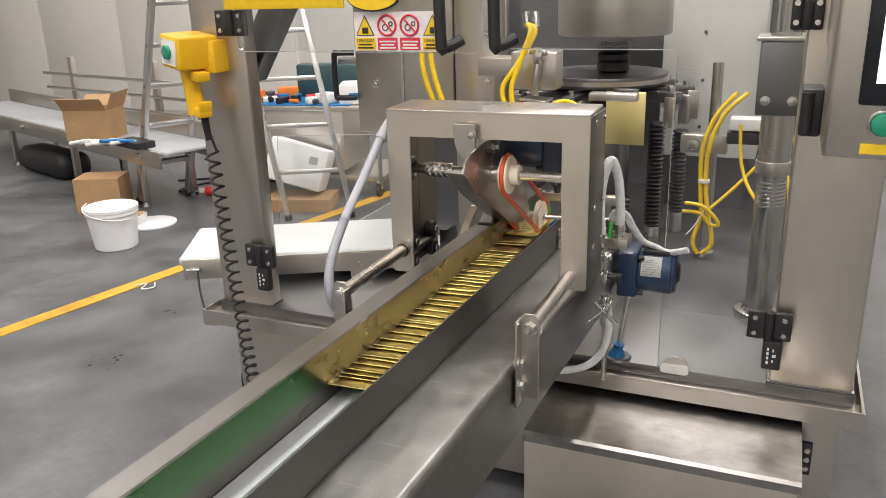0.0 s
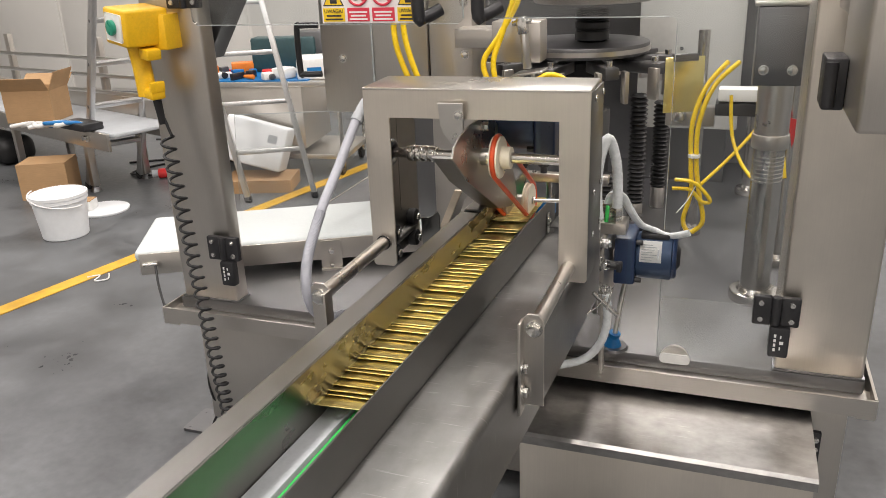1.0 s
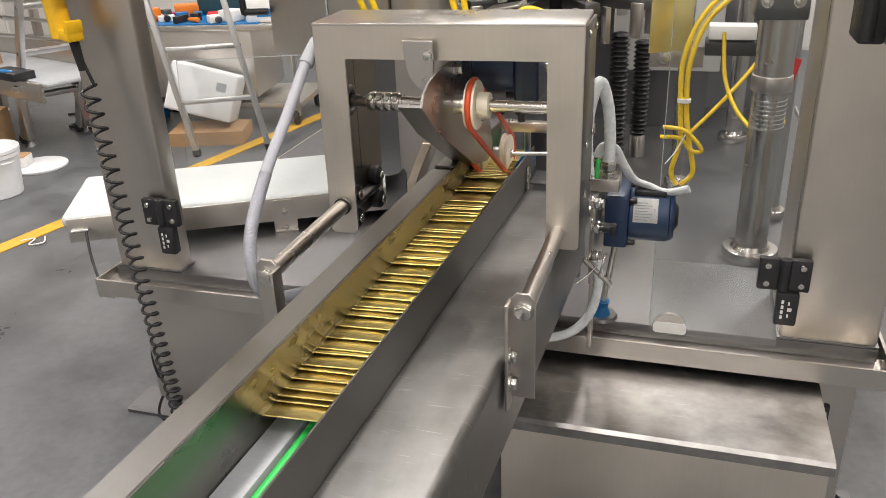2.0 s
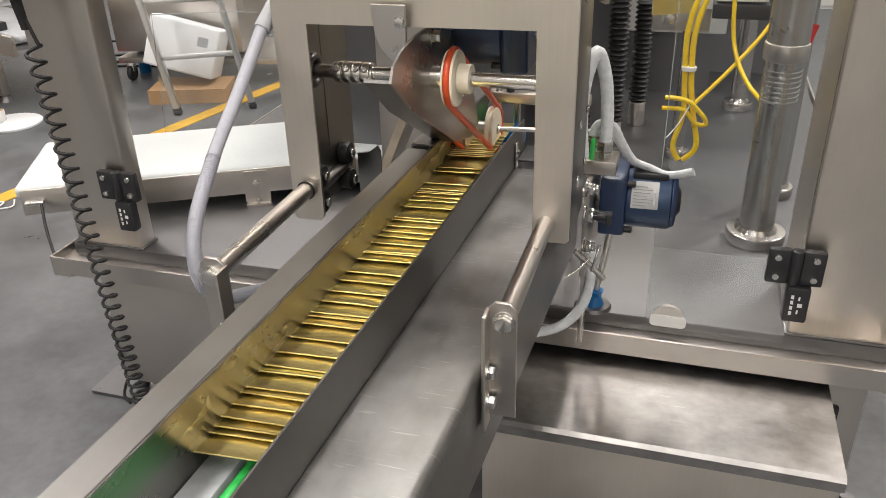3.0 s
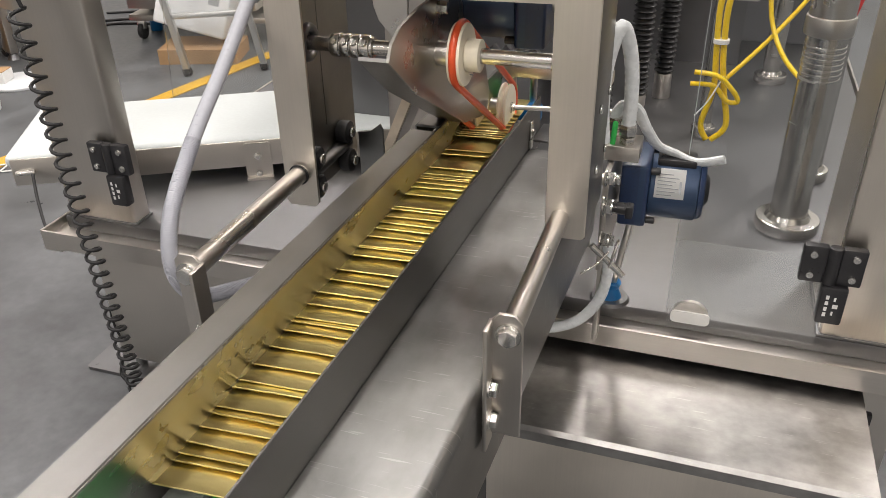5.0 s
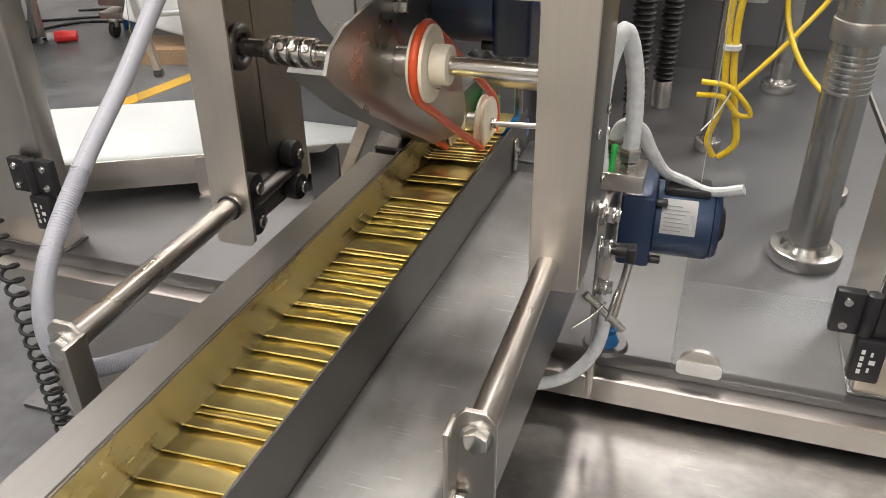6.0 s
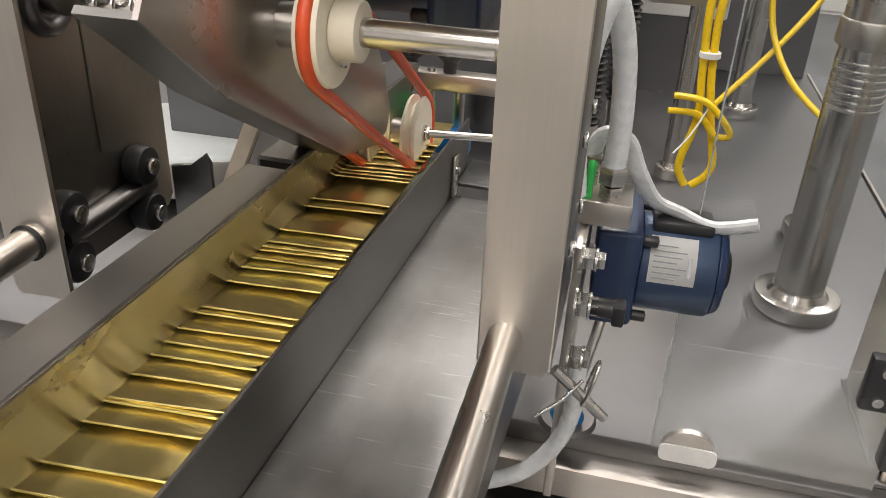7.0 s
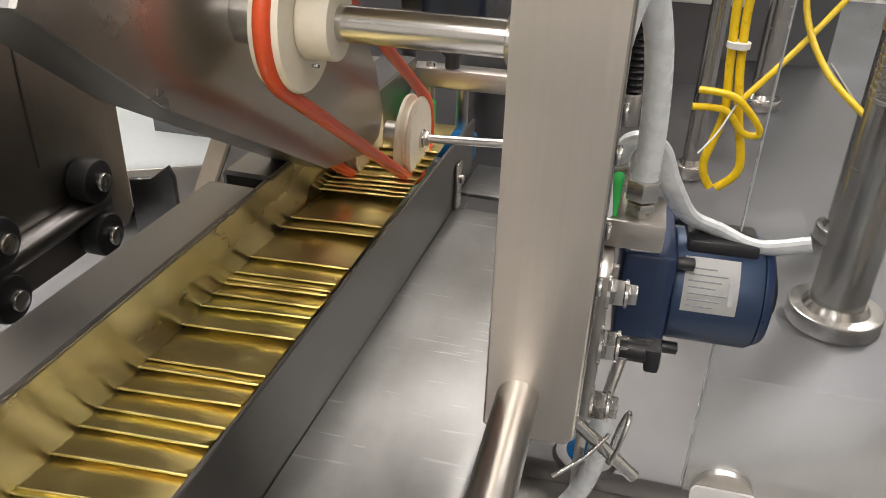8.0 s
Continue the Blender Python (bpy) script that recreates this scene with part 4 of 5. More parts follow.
part("cable", SW([CV @ Vector((0.05, -0.006, 0.665)), (-1.36, 1.49, 0.62), (-1.31, 1.45, 0.58), (-1.275, 1.46, 0.56)], 0.003, 8), "rubber", cbl)
origin(0.065, 0.04, 0)
cbl = thing("floor_cable", (-1.32, 1.48, F0), "thin black cable along the cabinet edge", "cable")
part("cable", SW([(-1.30, 1.468, 0.46), (-1.325, 1.455, 0.40), (-1.318, 1.45, 0.34), (-1.305, 1.46, 0.31), (-1.325, 1.45, 0.27), (-1.33, 1.44, 0.24), (-1.31, 1.43, 0.232)], 0.0032, 8), "rubber", cbl)

# grey conduit from the portal corner down into the gutter
origin()
con = thing("conduit", (-0.66, 1.1, 0.9), "grey corrugated conduit that bows down from the portal", "conduit")
RUN = [(-0.660, 1.235, 1.130), (-0.664, 1.205, 1.105), (-0.669, 1.150, 1.052), (-0.668, 1.075, 0.998), (-0.660, 1.010, 0.948), (-0.650, 0.984, 0.902), (-0.640, 1.000, 0.864), (-0.622, 1.050, 0.846), (-0.580, 1.110, 0.838), (-0.530, 1.140, 0.836)]
part("tube", SW(RUN, 0.0076, 16, 8), "conduit", con)
run = curve_points(RUN[3:9], 40)
ribs = bmesh.new()
for a, b in zip(run, run[1:]):
    m = (a + b) / 2
    R(m - (b - a) * 0.24, m + (b - a) * 0.24, 0.0081, 16, bm=ribs)
part("ribs", ribs, "conduit", con)
part("gland", R((-0.664, 1.210, 1.108), (-0.656, 1.238, 1.134), 0.0105, 12, bev=0.001), "grey", con)
# ---- hand control with coiled cable ----
origin(0.026, 0.028, -0.030)
hc = thing("hand_control", (-1.25, 1.40, 1.27), "yellow two-hand control grip with a green button hung on the post", "hand control")
HM = Matrix.Translation((-1.268, 1.392, 1.270)) @ Matrix.Rotation(radians(-22), 4, "Z") @ Matrix.Rotation(radians(6), 4, "Y")
part("box", B(-0.042, 0.042, -0.045, 0.05, -0.036, 0.036, 0.006, seg=3, m=HM), "yellow", hc)
part("plate", B(-0.030, 0.030, -0.0475, -0.0452, -0.027, 0.027, 0.003, m=HM), "label", hc, "grey-white button plate")
part("button", R(HM @ Vector((-0.002, -0.047, 0)), HM @ Vector((-0.002, -0.056, 0)), 0.0155, 24, bev=0.003), "green", hc, "green push button")
part("grip", SW([HM @ Vector((0.0, -0.005, -0.034)), HM @ Vector((0.004, 0.0, -0.07)), HM @ Vector((0.012, 0.0, -0.105)), HM @ Vector((0.018, 0.0, -0.140))], 0.019, 14, flat=0.75), "yellow", hc)
hook = B(0.02, 0.055, -0.012, 0.02, -0.062, -0.040, 0.004, m=HM)
part("bracket", hook, "yellow", hc)
hook = B(0.018, 0.055, -0.012, 0.02, -0.142, -0.122, 0.004, m=HM)
B(0.046, 0.056, -0.012, 0.02, -0.128, -0.105, 0.003, bm=hook, m=HM)
part("hook", hook, "yellow", hc)
holder = B(-1.260, -1.205, 1.40, 1.467, 1.22, 1.29, 0.004)
part("holder", holder, "yellow", hc)
coil = thing("coiled_cable", (-1.2, 1.42, 0.5), "black coiled cable hanging from the hand control", "cable")
pts = [(-1.246, 1.395, 1.125), (-1.243, 1.395, 1.10)]
turns, z0, z1 = 32, 1.045, 0.36
for i in range(turns * 10 + 1):
    f = i / (turns * 10)
    zc = z0 + (z1 - z0) * (1 - (1 - f) ** 1.25)
    cx, cy = -1.241 + 0.130 * f, 1.398 - 0.09 * f
    pts.append((cx + 0.0135 * math.cos(6.28318 * i / 10), cy + 0.0135 * math.sin(6.28318 * i / 10), zc))
pts += [(-1.105, 1.31, 0.33), (-1.12, 1.36, 0.28), (-1.16, 1.43, F0 + 0.01)]
part("coil", SW(pts, 0.0031, 6, 1), "rubber", coil)
part("boot", R((-1.248, 1.393, 1.140), (-1.243, 1.396, 1.07), 0.010, 14, 0.007), "rubber", coil)

# ---- inside the machine ----
origin(0.036, 0.005, -0.028)
box = thing("inner_cabinet", (-0.9, 1.95, 1.035), "beige brushed steel cabinet inside the machine", "cabinet")
part("body", B(-1.045, -0.780, 1.75, 2.15, 1.035, 1.70, 0.006), "steel_v", box)
part("seam", B(-0.915, -0.911, 1.746, 1.7495, 1.04, 1.69), "edge", box)
for bz in (1.16, 1.5):
    part("bolt", HEX((-0.99, 1.75, bz), (0, -1, 0), 0.008, 0.006), "bolt", box)
part("hanger", B(-1.00, -0.82, 1.9, 2.1, TABLE, 1.035), "dark", box)
kn = part("knob", R((-0.93, 1.80, 1.012), (-0.93, 1.80, 1.034), 0.013, 16, bev=0.003), "redp", box, "red turn knob below")
ip = part("inner_post", B(-0.779, -0.677, 1.755, 1.86, TABLE, 1.9, 0.005), "steel_v", base)
for bz in (1.17, 1.28):
    part("bolt", HEX((-0.695, 1.755, bz), (0, -1, 0), 0.008, 0.006), "bolt", ip)
part("clamp", B(-0.60, -0.50, 1.64, 1.70, 1.17, 1.25, 0.003), "steel_x", ip, "clamp block for the swing cylinder")
part("clamp_arm", B(-0.70, -0.55, 1.70, 1.78, 1.19, 1.23, 0.003), "steel_x", ip)
origin(0.036, -0.006, -0.008)
lc = thing("rear_cabinet", (-0.25, 2.8, TABLE), "pale lacquered cabinet at the back of the machine", "cabinet")
part("body", B(-0.43, -0.12, 2.70, 2.95, 0.80, 1.50, 0.006), "cab", lc)
part("plinth", B(-0.40, -0.15, 2.72, 2.93, TABLE, 0.80), "dark", lc)
for lz in (0.9, 1.05, 1.2):
    part("screw", R((-0.30, 2.70, lz), (-0.30, 2.697, lz), 0.006, 10), "dark", lc)
CX, CY = -0.545, 2.33
car = thing("carousel", (CX, CY, TABLE), "dark rotary carousel with pouch grippers under a steel disc", "carousel")
part("drum", R((CX, CY, TABLE), (CX, CY, 0.93), 0.085, 40, bev=0.004), "dark", car)
part("neck", R((CX, CY, 0.93), (CX, CY, 1.06), 0.06, 30), "rubber", car)
part("disc", R((CX, CY, 1.085), (CX, CY, 1.115), 0.185, 64, bev=0.003), "dark", car)
part("rim", R((CX, CY, 1.093), (CX, CY, 1.105), 0.188, 64), "polish", car)
part("cap", LATHE([(0.034, 1.115), (0.046, 1.120), (0.046, 1.142), (0.040, 1.146), (0.046, 1.152), (0.046, 1.166), (0.040, 1.170), (0.046, 1.176), (0.046, 1.19), (0.040, 1.20)], CX + 0.03, CY, 28), "rubber", car, "black bellows cap")
part("upper_drum", R((CX + 0.03, CY, 1.22), (CX + 0.03, CY, 1.40), 0.16, 48, bev=0.006), "steel_v", car, "bright upper drum")
part("upper_shaft", R((CX + 0.03, CY, 1.40), (CX + 0.03, CY, 1.75), 0.05, 24), "polish", car)
for i in range(10):
    a = radians(36 * i + 10)
    ca, sa = math.cos(a), math.sin(a)
    gm = Matrix.Translation((CX, CY, 0)) @ Matrix.Rotation(a, 4, "Z")
    gr = part("gripper_arm", B(0.10, 0.26, -0.018, 0.018, 1.045, 1.075, 0.003, m=gm), "dark", car)
    for s in (-1, 1):
        part("finger", B(0.24, 0.27, s * 0.035 - 0.006, s * 0.035 + 0.006, 0.985, 1.065, 0.002, m=gm), "steel_x", gr)
    part("joint", R(gm @ Vector((0.235, 0, 1.075)), gm @ Vector((0.235, 0, 1.088)), 0.009, 12), "bolt", gr)
for bx, by, zt in ((-0.370, 2.25, 0.98), (-0.325, 2.42, 0.93), (-0.43, 2.10, 0.80)):
    bl = thing("bellows_post", (bx, by, TABLE), "black bellows on a polished guide post", "bellows", "bellows posts")
    part("foot", R((bx, by, TABLE), (bx, by, TABLE + 0.07), 0.021, 20, bev=0.002), "polish", bl)
    prof = [(0.012, TABLE + 0.07)]
    while prof[-1][1] < zt:
        prof += [(0.017, prof[-1][1] + 0.001), (0.024, prof[-1][1] + 0.006), (0.017, prof[-1][1] + 0.012)]
    fold = LATHE(prof, bx, by, 18)
    part("bellows", fold, "rubber", bl)


def round_post(x, y, r, top, flange, label, rings=0.0):
    p = thing("guide_column", (x, y, TABLE), label, "column", "guide columns")
    part("shaft", R((x, y, TABLE + 0.02), (x, y, top), r, 48), "chrome", p)
    f = R((x, y, TABLE), (x, y, TABLE + 0.022), flange, 40, bev=0.003)
    R((x, y, TABLE + 0.022), (x, y, TABLE + 0.03), r * 1.25, 36, r * 1.05, bm=f)
    part("flange", f, "chrome", p)
    if rings:
        for i in range(7):
            part("ring", R((x, y, rings + i * 0.0085), (x, y, rings + i * 0.0085 + 0.005), r * 1.03, 36, bev=0.001), "bolt", p)
    return p


origin(0.016, 0.002, 0.0)
col = round_post(-0.036, 1.795, 0.0305, 1.25, 0.053, "polished steel column with a round flange", 0.885)
part("collar", R((-0.036, 1.795, 0.955), (-0.036, 1.795, 0.985), 0.0365, 36, bev=0.003), "steel_x", col)
part("sleeve", R((-0.036, 1.795, 0.985), (-0.036, 1.795, 1.10), 0.0335, 40), "polish", col, "smooth steel sleeve")
blk2 = part("head_block", B(-0.082, 0.006, 1.748, 1.86, 1.087, 1.237, 0.004), "dark", col, "dark steel head block")
part("cap_plate", B(-0.090, 0.012, 1.742, 1.87, 1.2375, 1.246, 0.002), "steel_x", col)
for s in (-1, 1):
    part("bolt", HEX((-0.038 + 0.026 * s, 1.748, 1.118), (0, -1, 0), 0.008, 0.008), "bolt", blk2)
round_post(0.01, 2.02, 0.023, 1.3, 0.036, "slim polished guide column")
round_post(-0.195, 2.19, 0.014, 1.15, 0.026, "thin polished rod on the table")
round_post(-0.31, 2.86, 0.022, 1.3, 0.040, "slim polished guide column")
round_post(-0.05, 2.60, 0.022, 1.3, 0.040, "slim polished guide column")
blk = thing("clamp_block", (-0.215, 2.17, 1.03), "steel clamp block with a bolt on the thin rod", "clamp")
part("block", B(-0.275, -0.155, 2.155, 2.195, 0.915, 0.965, 0.004), "steel_x", blk)
part("bolt", HEX((-0.24, 2.155, 0.94), (0, -1, 0), 0.013, 0.008), "bolt", blk)
part("valve", B(-0.155, -0.045, 2.10, 2.17, 0.955, 0.985, 0.003), "black", blk)
part("valve_top", B(-0.15, -0.05, 2.10, 2.15, 0.990, 1.02, 0.003), "label", blk)
flag = thing("red_flag", (0.0, 2.0, 0.93), "small red plastic tag", "tag")
part("tag", PL([(0.003, 0.985), (0.030, 0.98), (0.024, 0.955), (0.016, 0.918), (0.010, 0.95)], "y", 1.955, 1.958), "redp", flag)
part("pin", R((0.015, 1.957, 0.97), (0.012, 2.0, 0.97), 0.003, 8), "bolt", flag)

# yellow air tubes
tubes = thing("air_tubes", (-0.17, 1.95, 0.8), "bundle of yellow air tubes with a tied loose loop", "air tubes")
for s in (-1, 1):
    part("tube", SW([(-0.120 + 0.012 * s, 1.99, 1.10), (-0.165 + 0.008 * s, 1.96, 1.05), (-0.190 + 0.007 * s, 1.94, 0.97), (-0.188 + 0.006 * s, 1.93, 0.88), (-0.180 + 0.009 * s, 1.925, 0.81), (-0.180 + 0.022 * s, 1.92, 0.745), (-0.185 + 0.004 * s, 1.918, 0.715)], 0.0055, 8), "ytube", tubes)
part("tied_loop", SW([(-0.225, 1.905, 0.845), (-0.185, 1.90, 0.842), (-0.155, 1.905, 0.815), (-0.145, 1.91, 0.795), (-0.165, 1.91, 0.795), (-0.190, 1.905, 0.822), (-0.230, 1.90, 0.825)], 0.0045, 8), "ytube", tubes)
part("back_tube", SW([(-0.175, 1.94, 0.82), (-0.11, 2.0, 0.88), (-0.05, 2.05, 0.95), (-0.03, 2.06, 1.0)], 0.0042, 8), "ytube", tubes)
part("hanging_tube", SW([(-0.12, 2.02, 1.02), (-0.11, 2.0, 0.93), (-0.08, 1.95, 0.87), (-0.03, 1.90, 0.83)], 0.0042, 8), "ytube", tubes)
part("side_tube", SW([(0.0, 2.0, 1.0), (-0.012, 1.97, 0.95), (0.0, 1.93, 0.90), (0.006, 1.91, 0.86)], 0.0045, 8), "ytube", tubes)
part("cable_tie", SW([(-0.175, 1.91, 0.84), (-0.195, 1.89, 0.80), (-0.215, 1.875, 0.775)], 0.0013, 6), "label", tubes)
part("collar", R((-0.188, 1.93, 0.893), (-0.188, 1.93, 0.900), 0.014, 14), "label", tubes)
origin(0.030, 0, -0.02)
tubes = thing("air_tubes", (-0.8, 1.7, 1.2), "pair of yellow air tubes in a bow", "air tubes")
for s in (0, 1):
    part("tube", SW([(-0.80 + 0.025 * s, 1.68, 1.32), (-0.815 + 0.022 * s, 1.67, 1.25), (-0.805 + 0.024 * s, 1.66, 1.18), (-0.765 + 0.02 * s, 1.66, 1.08)], 0.0062, 8), "ytube", tubes)
tubes = thing("air_tubes", (-0.56, 1.6, 1.2), "yellow air tubes plugged into the cylinder clamp", "air tubes")
for s in (0, 1):
    part("tube", SW([(-0.55, 1.62, 1.30), (-0.53 - 0.01 * s, 1.61, 1.285), (-0.565 + 0.004 * s, 1.60, 1.22), (-0.595 + 0.02 * s, 1.59, 1.17), (-0.575 + 0.012 * s, 1.585, 1.125), (-0.53, 1.585, 1.115)], 0.0055, 8), "ytube", tubes)
part("plug_tube", SW([(-0.50, 1.60, 1.13), (-0.47, 1.61, 1.145), (-0.44, 1.62, 1.135), (-0.43, 1.62, 1.11)], 0.005, 8), "ytube", tubes)
for s in (0, 1):
    part("plug", R((-0.552 + 0.02 * s, 1.625, 1.295), (-0.556 + 0.02 * s, 1.63, 1.325), 0.008, 10), "polish", tubes)

# swing cylinder and carried pouch: these move
INSIDE = origin(0.020, 0, -0.012).copy()
swing = thing("swing_cylinder", (-0.516, 1.625, 1.235), "small pneumatic cylinder with a steel carrier plate", "cylinder")
part("barrel", R((-0.516, 1.625, 1.215), (-0.518, 1.625, 1.145), 0.0085, 16, bev=0.001), "polish", swing)
part("clevis", B(-0.526, -0.506, 1.615, 1.635, 1.212, 1.245, 0.003), "bolt", swing)
part("eye", R((-0.535, 1.625, 1.235), (-0.497, 1.625, 1.235), 0.006, 12), "bolt", swing)
part("plate", B(-0.545, -0.485, 1.60, 1.66, 1.135, 1.139, 0.0008), "polish", swing)
carried = thing("carried_pouch", (-0.40, 1.92, 1.05), "gold foil pouch carried round by the gripper", "pouch")
part("pouch", B(-0.448, -0.352, 1.916, 1.921, 0.985, 1.115, 0.0022), "foil", carried)
part("clamp", B(-0.43, -0.37, 1.91, 1.927, 1.105, 1.122, 0.002), "dark", carried)
plate = thing("opener_plate", (-0.36, 1.64, 1.14), "bright steel opener plate on a slide", "plate")
part("plate", B(-0.41, -0.31, 1.635, 1.665, 1.136, 1.152, 0.002), "polish", plate)

# ---- the rest of the hall ----
origin(0.297, -0.043, 0, -2.7, (-2.800, 2.599), 0.929)
def ladder(name, feet, lean, height, steps, label):
    a, b = Vector((*feet[0], F0)), Vector((*feet[1], F0))
    up = Vector((lean[0], lean[1], 1.0)).normalized()
    across = (b - a).normalized()
    t = thing(name, (a + b) / 2, label, "ladder", "ladders")
    m = Matrix((across, up.cross(across), up)).transposed().to_4x4()
    for p in (a, b):
        part("rail", B(-0.014, 0.014, -0.032, 0.032, 0.0, height, 0.003, m=Matrix.Translation(p) @ m), "alu", t)
        part("rubber_foot", B(-0.017, 0.017, -0.036, 0.036, 0.0, 0.03, 0.004, m=Matrix.Translation(p) @ m), "rubber", t)
    w = (b - a).length
    z = steps
    while z < height - 0.05:
        part("rung", B(0, w, -0.02, 0.02, z, z + 0.025, 0.004, m=Matrix.Translation(a) @ m), "alu", t)
        for q in (a, b):
            part("rung_end", R(q + up * (z + 0.012) - across * 0.016, q + up * (z + 0.012) + across * 0.016, 0.009, 8), "dark", t)
        z += steps
    return t


ladder("ladder", ((-3.72, 3.38), (-3.58, 3.64)), (0.22, 0.05), 1.9, 0.235, "aluminium ladder standing by the far conveyor")
ladder("ladder", ((-2.63, 3.40), (-2.33, 3.58)), (-0.225, 0.03), 1.35, 0.255, "leaning aluminium step ladder in front of the trolley")

tr = thing("tool_trolley", (-2.75, 3.95, F0), "steel tool trolley on castors with clutter on top", "trolley")
TM = Matrix.Translation((-2.83, 4.1, F0)) @ Matrix.Rotation(radians(12), 4, "Z")
part("top", B(-0.52, 0.45, -0.22, 0.30, 0.52, 0.55, 0.004, m=TM), "steel_x", tr)
part("blue_mat", B(-0.50, 0.25, -0.21, 0.28, 0.55, 0.556, m=TM), "bluep", tr, "blue tray liner")
part("drawer_body", B(-0.50, 0.20, -0.19, 0.27, 0.16, 0.52, 0.004, m=TM), "steel_v", tr)
part("side_rail", R(TM @ Vector((0.42, -0.20, 0.08)), TM @ Vector((0.42, -0.20, 0.52)), 0.012, 10), "polish", tr)
part("side_rail", R(TM @ Vector((0.42, 0.26, 0.08)), TM @ Vector((0.42, 0.26, 0.52)), 0.012, 10), "polish", tr)
part("lower_shelf", B(-0.5, 0.44, -0.2, 0.28, 0.10, 0.13, 0.003, m=TM), "steel_x", tr)
for cx, cy in ((-0.45, -0.17), (0.4, -0.17), (0.4, 0.24), (-0.45, 0.24)):
    cst = part("castor", R(TM @ Vector((cx - 0.012, cy, 0.042)), TM @ Vector((cx + 0.012, cy, 0.042)), 0.042, 20, bev=0.004), "rubber", tr, "black castor")
    part("fork", B(cx - 0.02, cx + 0.02, cy - 0.015, cy + 0.015, 0.05, 0.10, 0.003, m=TM), "bolt", cst)
def on_trolley(name, x, y, z, dx, dy, dz, mat, label, cat, turn=0):
    t = thing(name, TM @ Vector((x, y, z)), label, cat)
    part("body", B(-dx, dx, -dy, dy, 0, dz * 2, min(dx, dy, dz) * 0.25, seg=2, m=TM @ Matrix.Translation((x, y, z)) @ Matrix.Rotation(radians(turn), 4, "Z")), mat, t)
    return t
wbx = on_trolley("carton", 0.27, -0.05, 0.55, 0.12, 0.11, 0.06, "label", "white printed carton with a blue patch and open flaps", "box", 15)
part("patch", B(-0.06, 0.02, -0.1115, -0.1105, 0.03, 0.07, m=TM @ Matrix.Translation((0.27, -0.05, 0.55)) @ Matrix.Rotation(radians(15), 4, "Z")), "bluep", wbx)
part("flap", B(0.03, 0.14, -0.02, -0.016, 0.11, 0.23, m=TM @ Matrix.Translation((0.27, -0.05, 0.55)) @ Matrix.Rotation(radians(35), 4, "Y")), "label", wbx)
on_trolley("plastic_bag", -0.02, -0.08, 0.556, 0.045, 0.035, 0.022, "redp", "red and white plastic bag of parts", "bag", 20)
on_trolley("plastic_bag", 0.08, -0.12, 0.556, 0.05, 0.05, 0.03, "label", "clear white plastic bag", "bag", -20)
on_trolley("orange_case", -0.40, -0.10, 0.556, 0.05, 0.05, 0.035, "orange", "orange plastic tool case on the trolley", "case", -12)
on_trolley("orange_case", -0.28, 0.14, 0.556, 0.07, 0.04, 0.03, "orange", "flat orange plastic case on the trolley", "case", 25)
on_trolley("parts_crate", -0.02, 0.20, 0.556, 0.20, 0.06, 0.10, "teal", "dark smoky plastic crate on the trolley", "crate", 4)
bits = random.Random(5)
for k in range(22):
    colour, word = bits.choice((("bluep", "blue"), ("label", "white"), ("dark", "dark steel"), ("redp", "red"), ("black", "black"), ("orange", "orange"), ("brown", "brown")))
    bx, by = bits.uniform(-0.46, 0.14), bits.uniform(-0.19, 0.10)
    if k % 3 == 0:
        t = thing("small_part", TM @ Vector((bx, by, 0.556)), word + " round part among the clutter on the trolley", "part", "clutter on the trolley")
        a, r = bits.uniform(0, 3.1), bits.uniform(0.010, 0.020)
        d = Vector((math.cos(a), math.sin(a), 0)) * bits.uniform(0.03, 0.06)
        part("body", R(TM @ (Vector((bx, by, 0.556 + r)) - d), TM @ (Vector((bx, by, 0.556 + r)) + d), r, 14, r * 0.7, bev=0.002), colour, t)
    else:
        on_trolley("small_part", bx, by, 0.556, bits.uniform(0.015, 0.05), bits.uniform(0.012, 0.03), bits.uniform(0.006, 0.022), colour, word + " loose part among the clutter on the trolley", "part", bits.uniform(-80, 80))
on_trolley("roll", 0.0, -0.17, 0.556, 0.03, 0.03, 0.02, "label", "white roll on the trolley", "roll", 40)
on_trolley("dark_case", 0.25, 0.22, 0.55, 0.20, 0.05, 0.12, "dark", "dark grey open case", "case", 0)

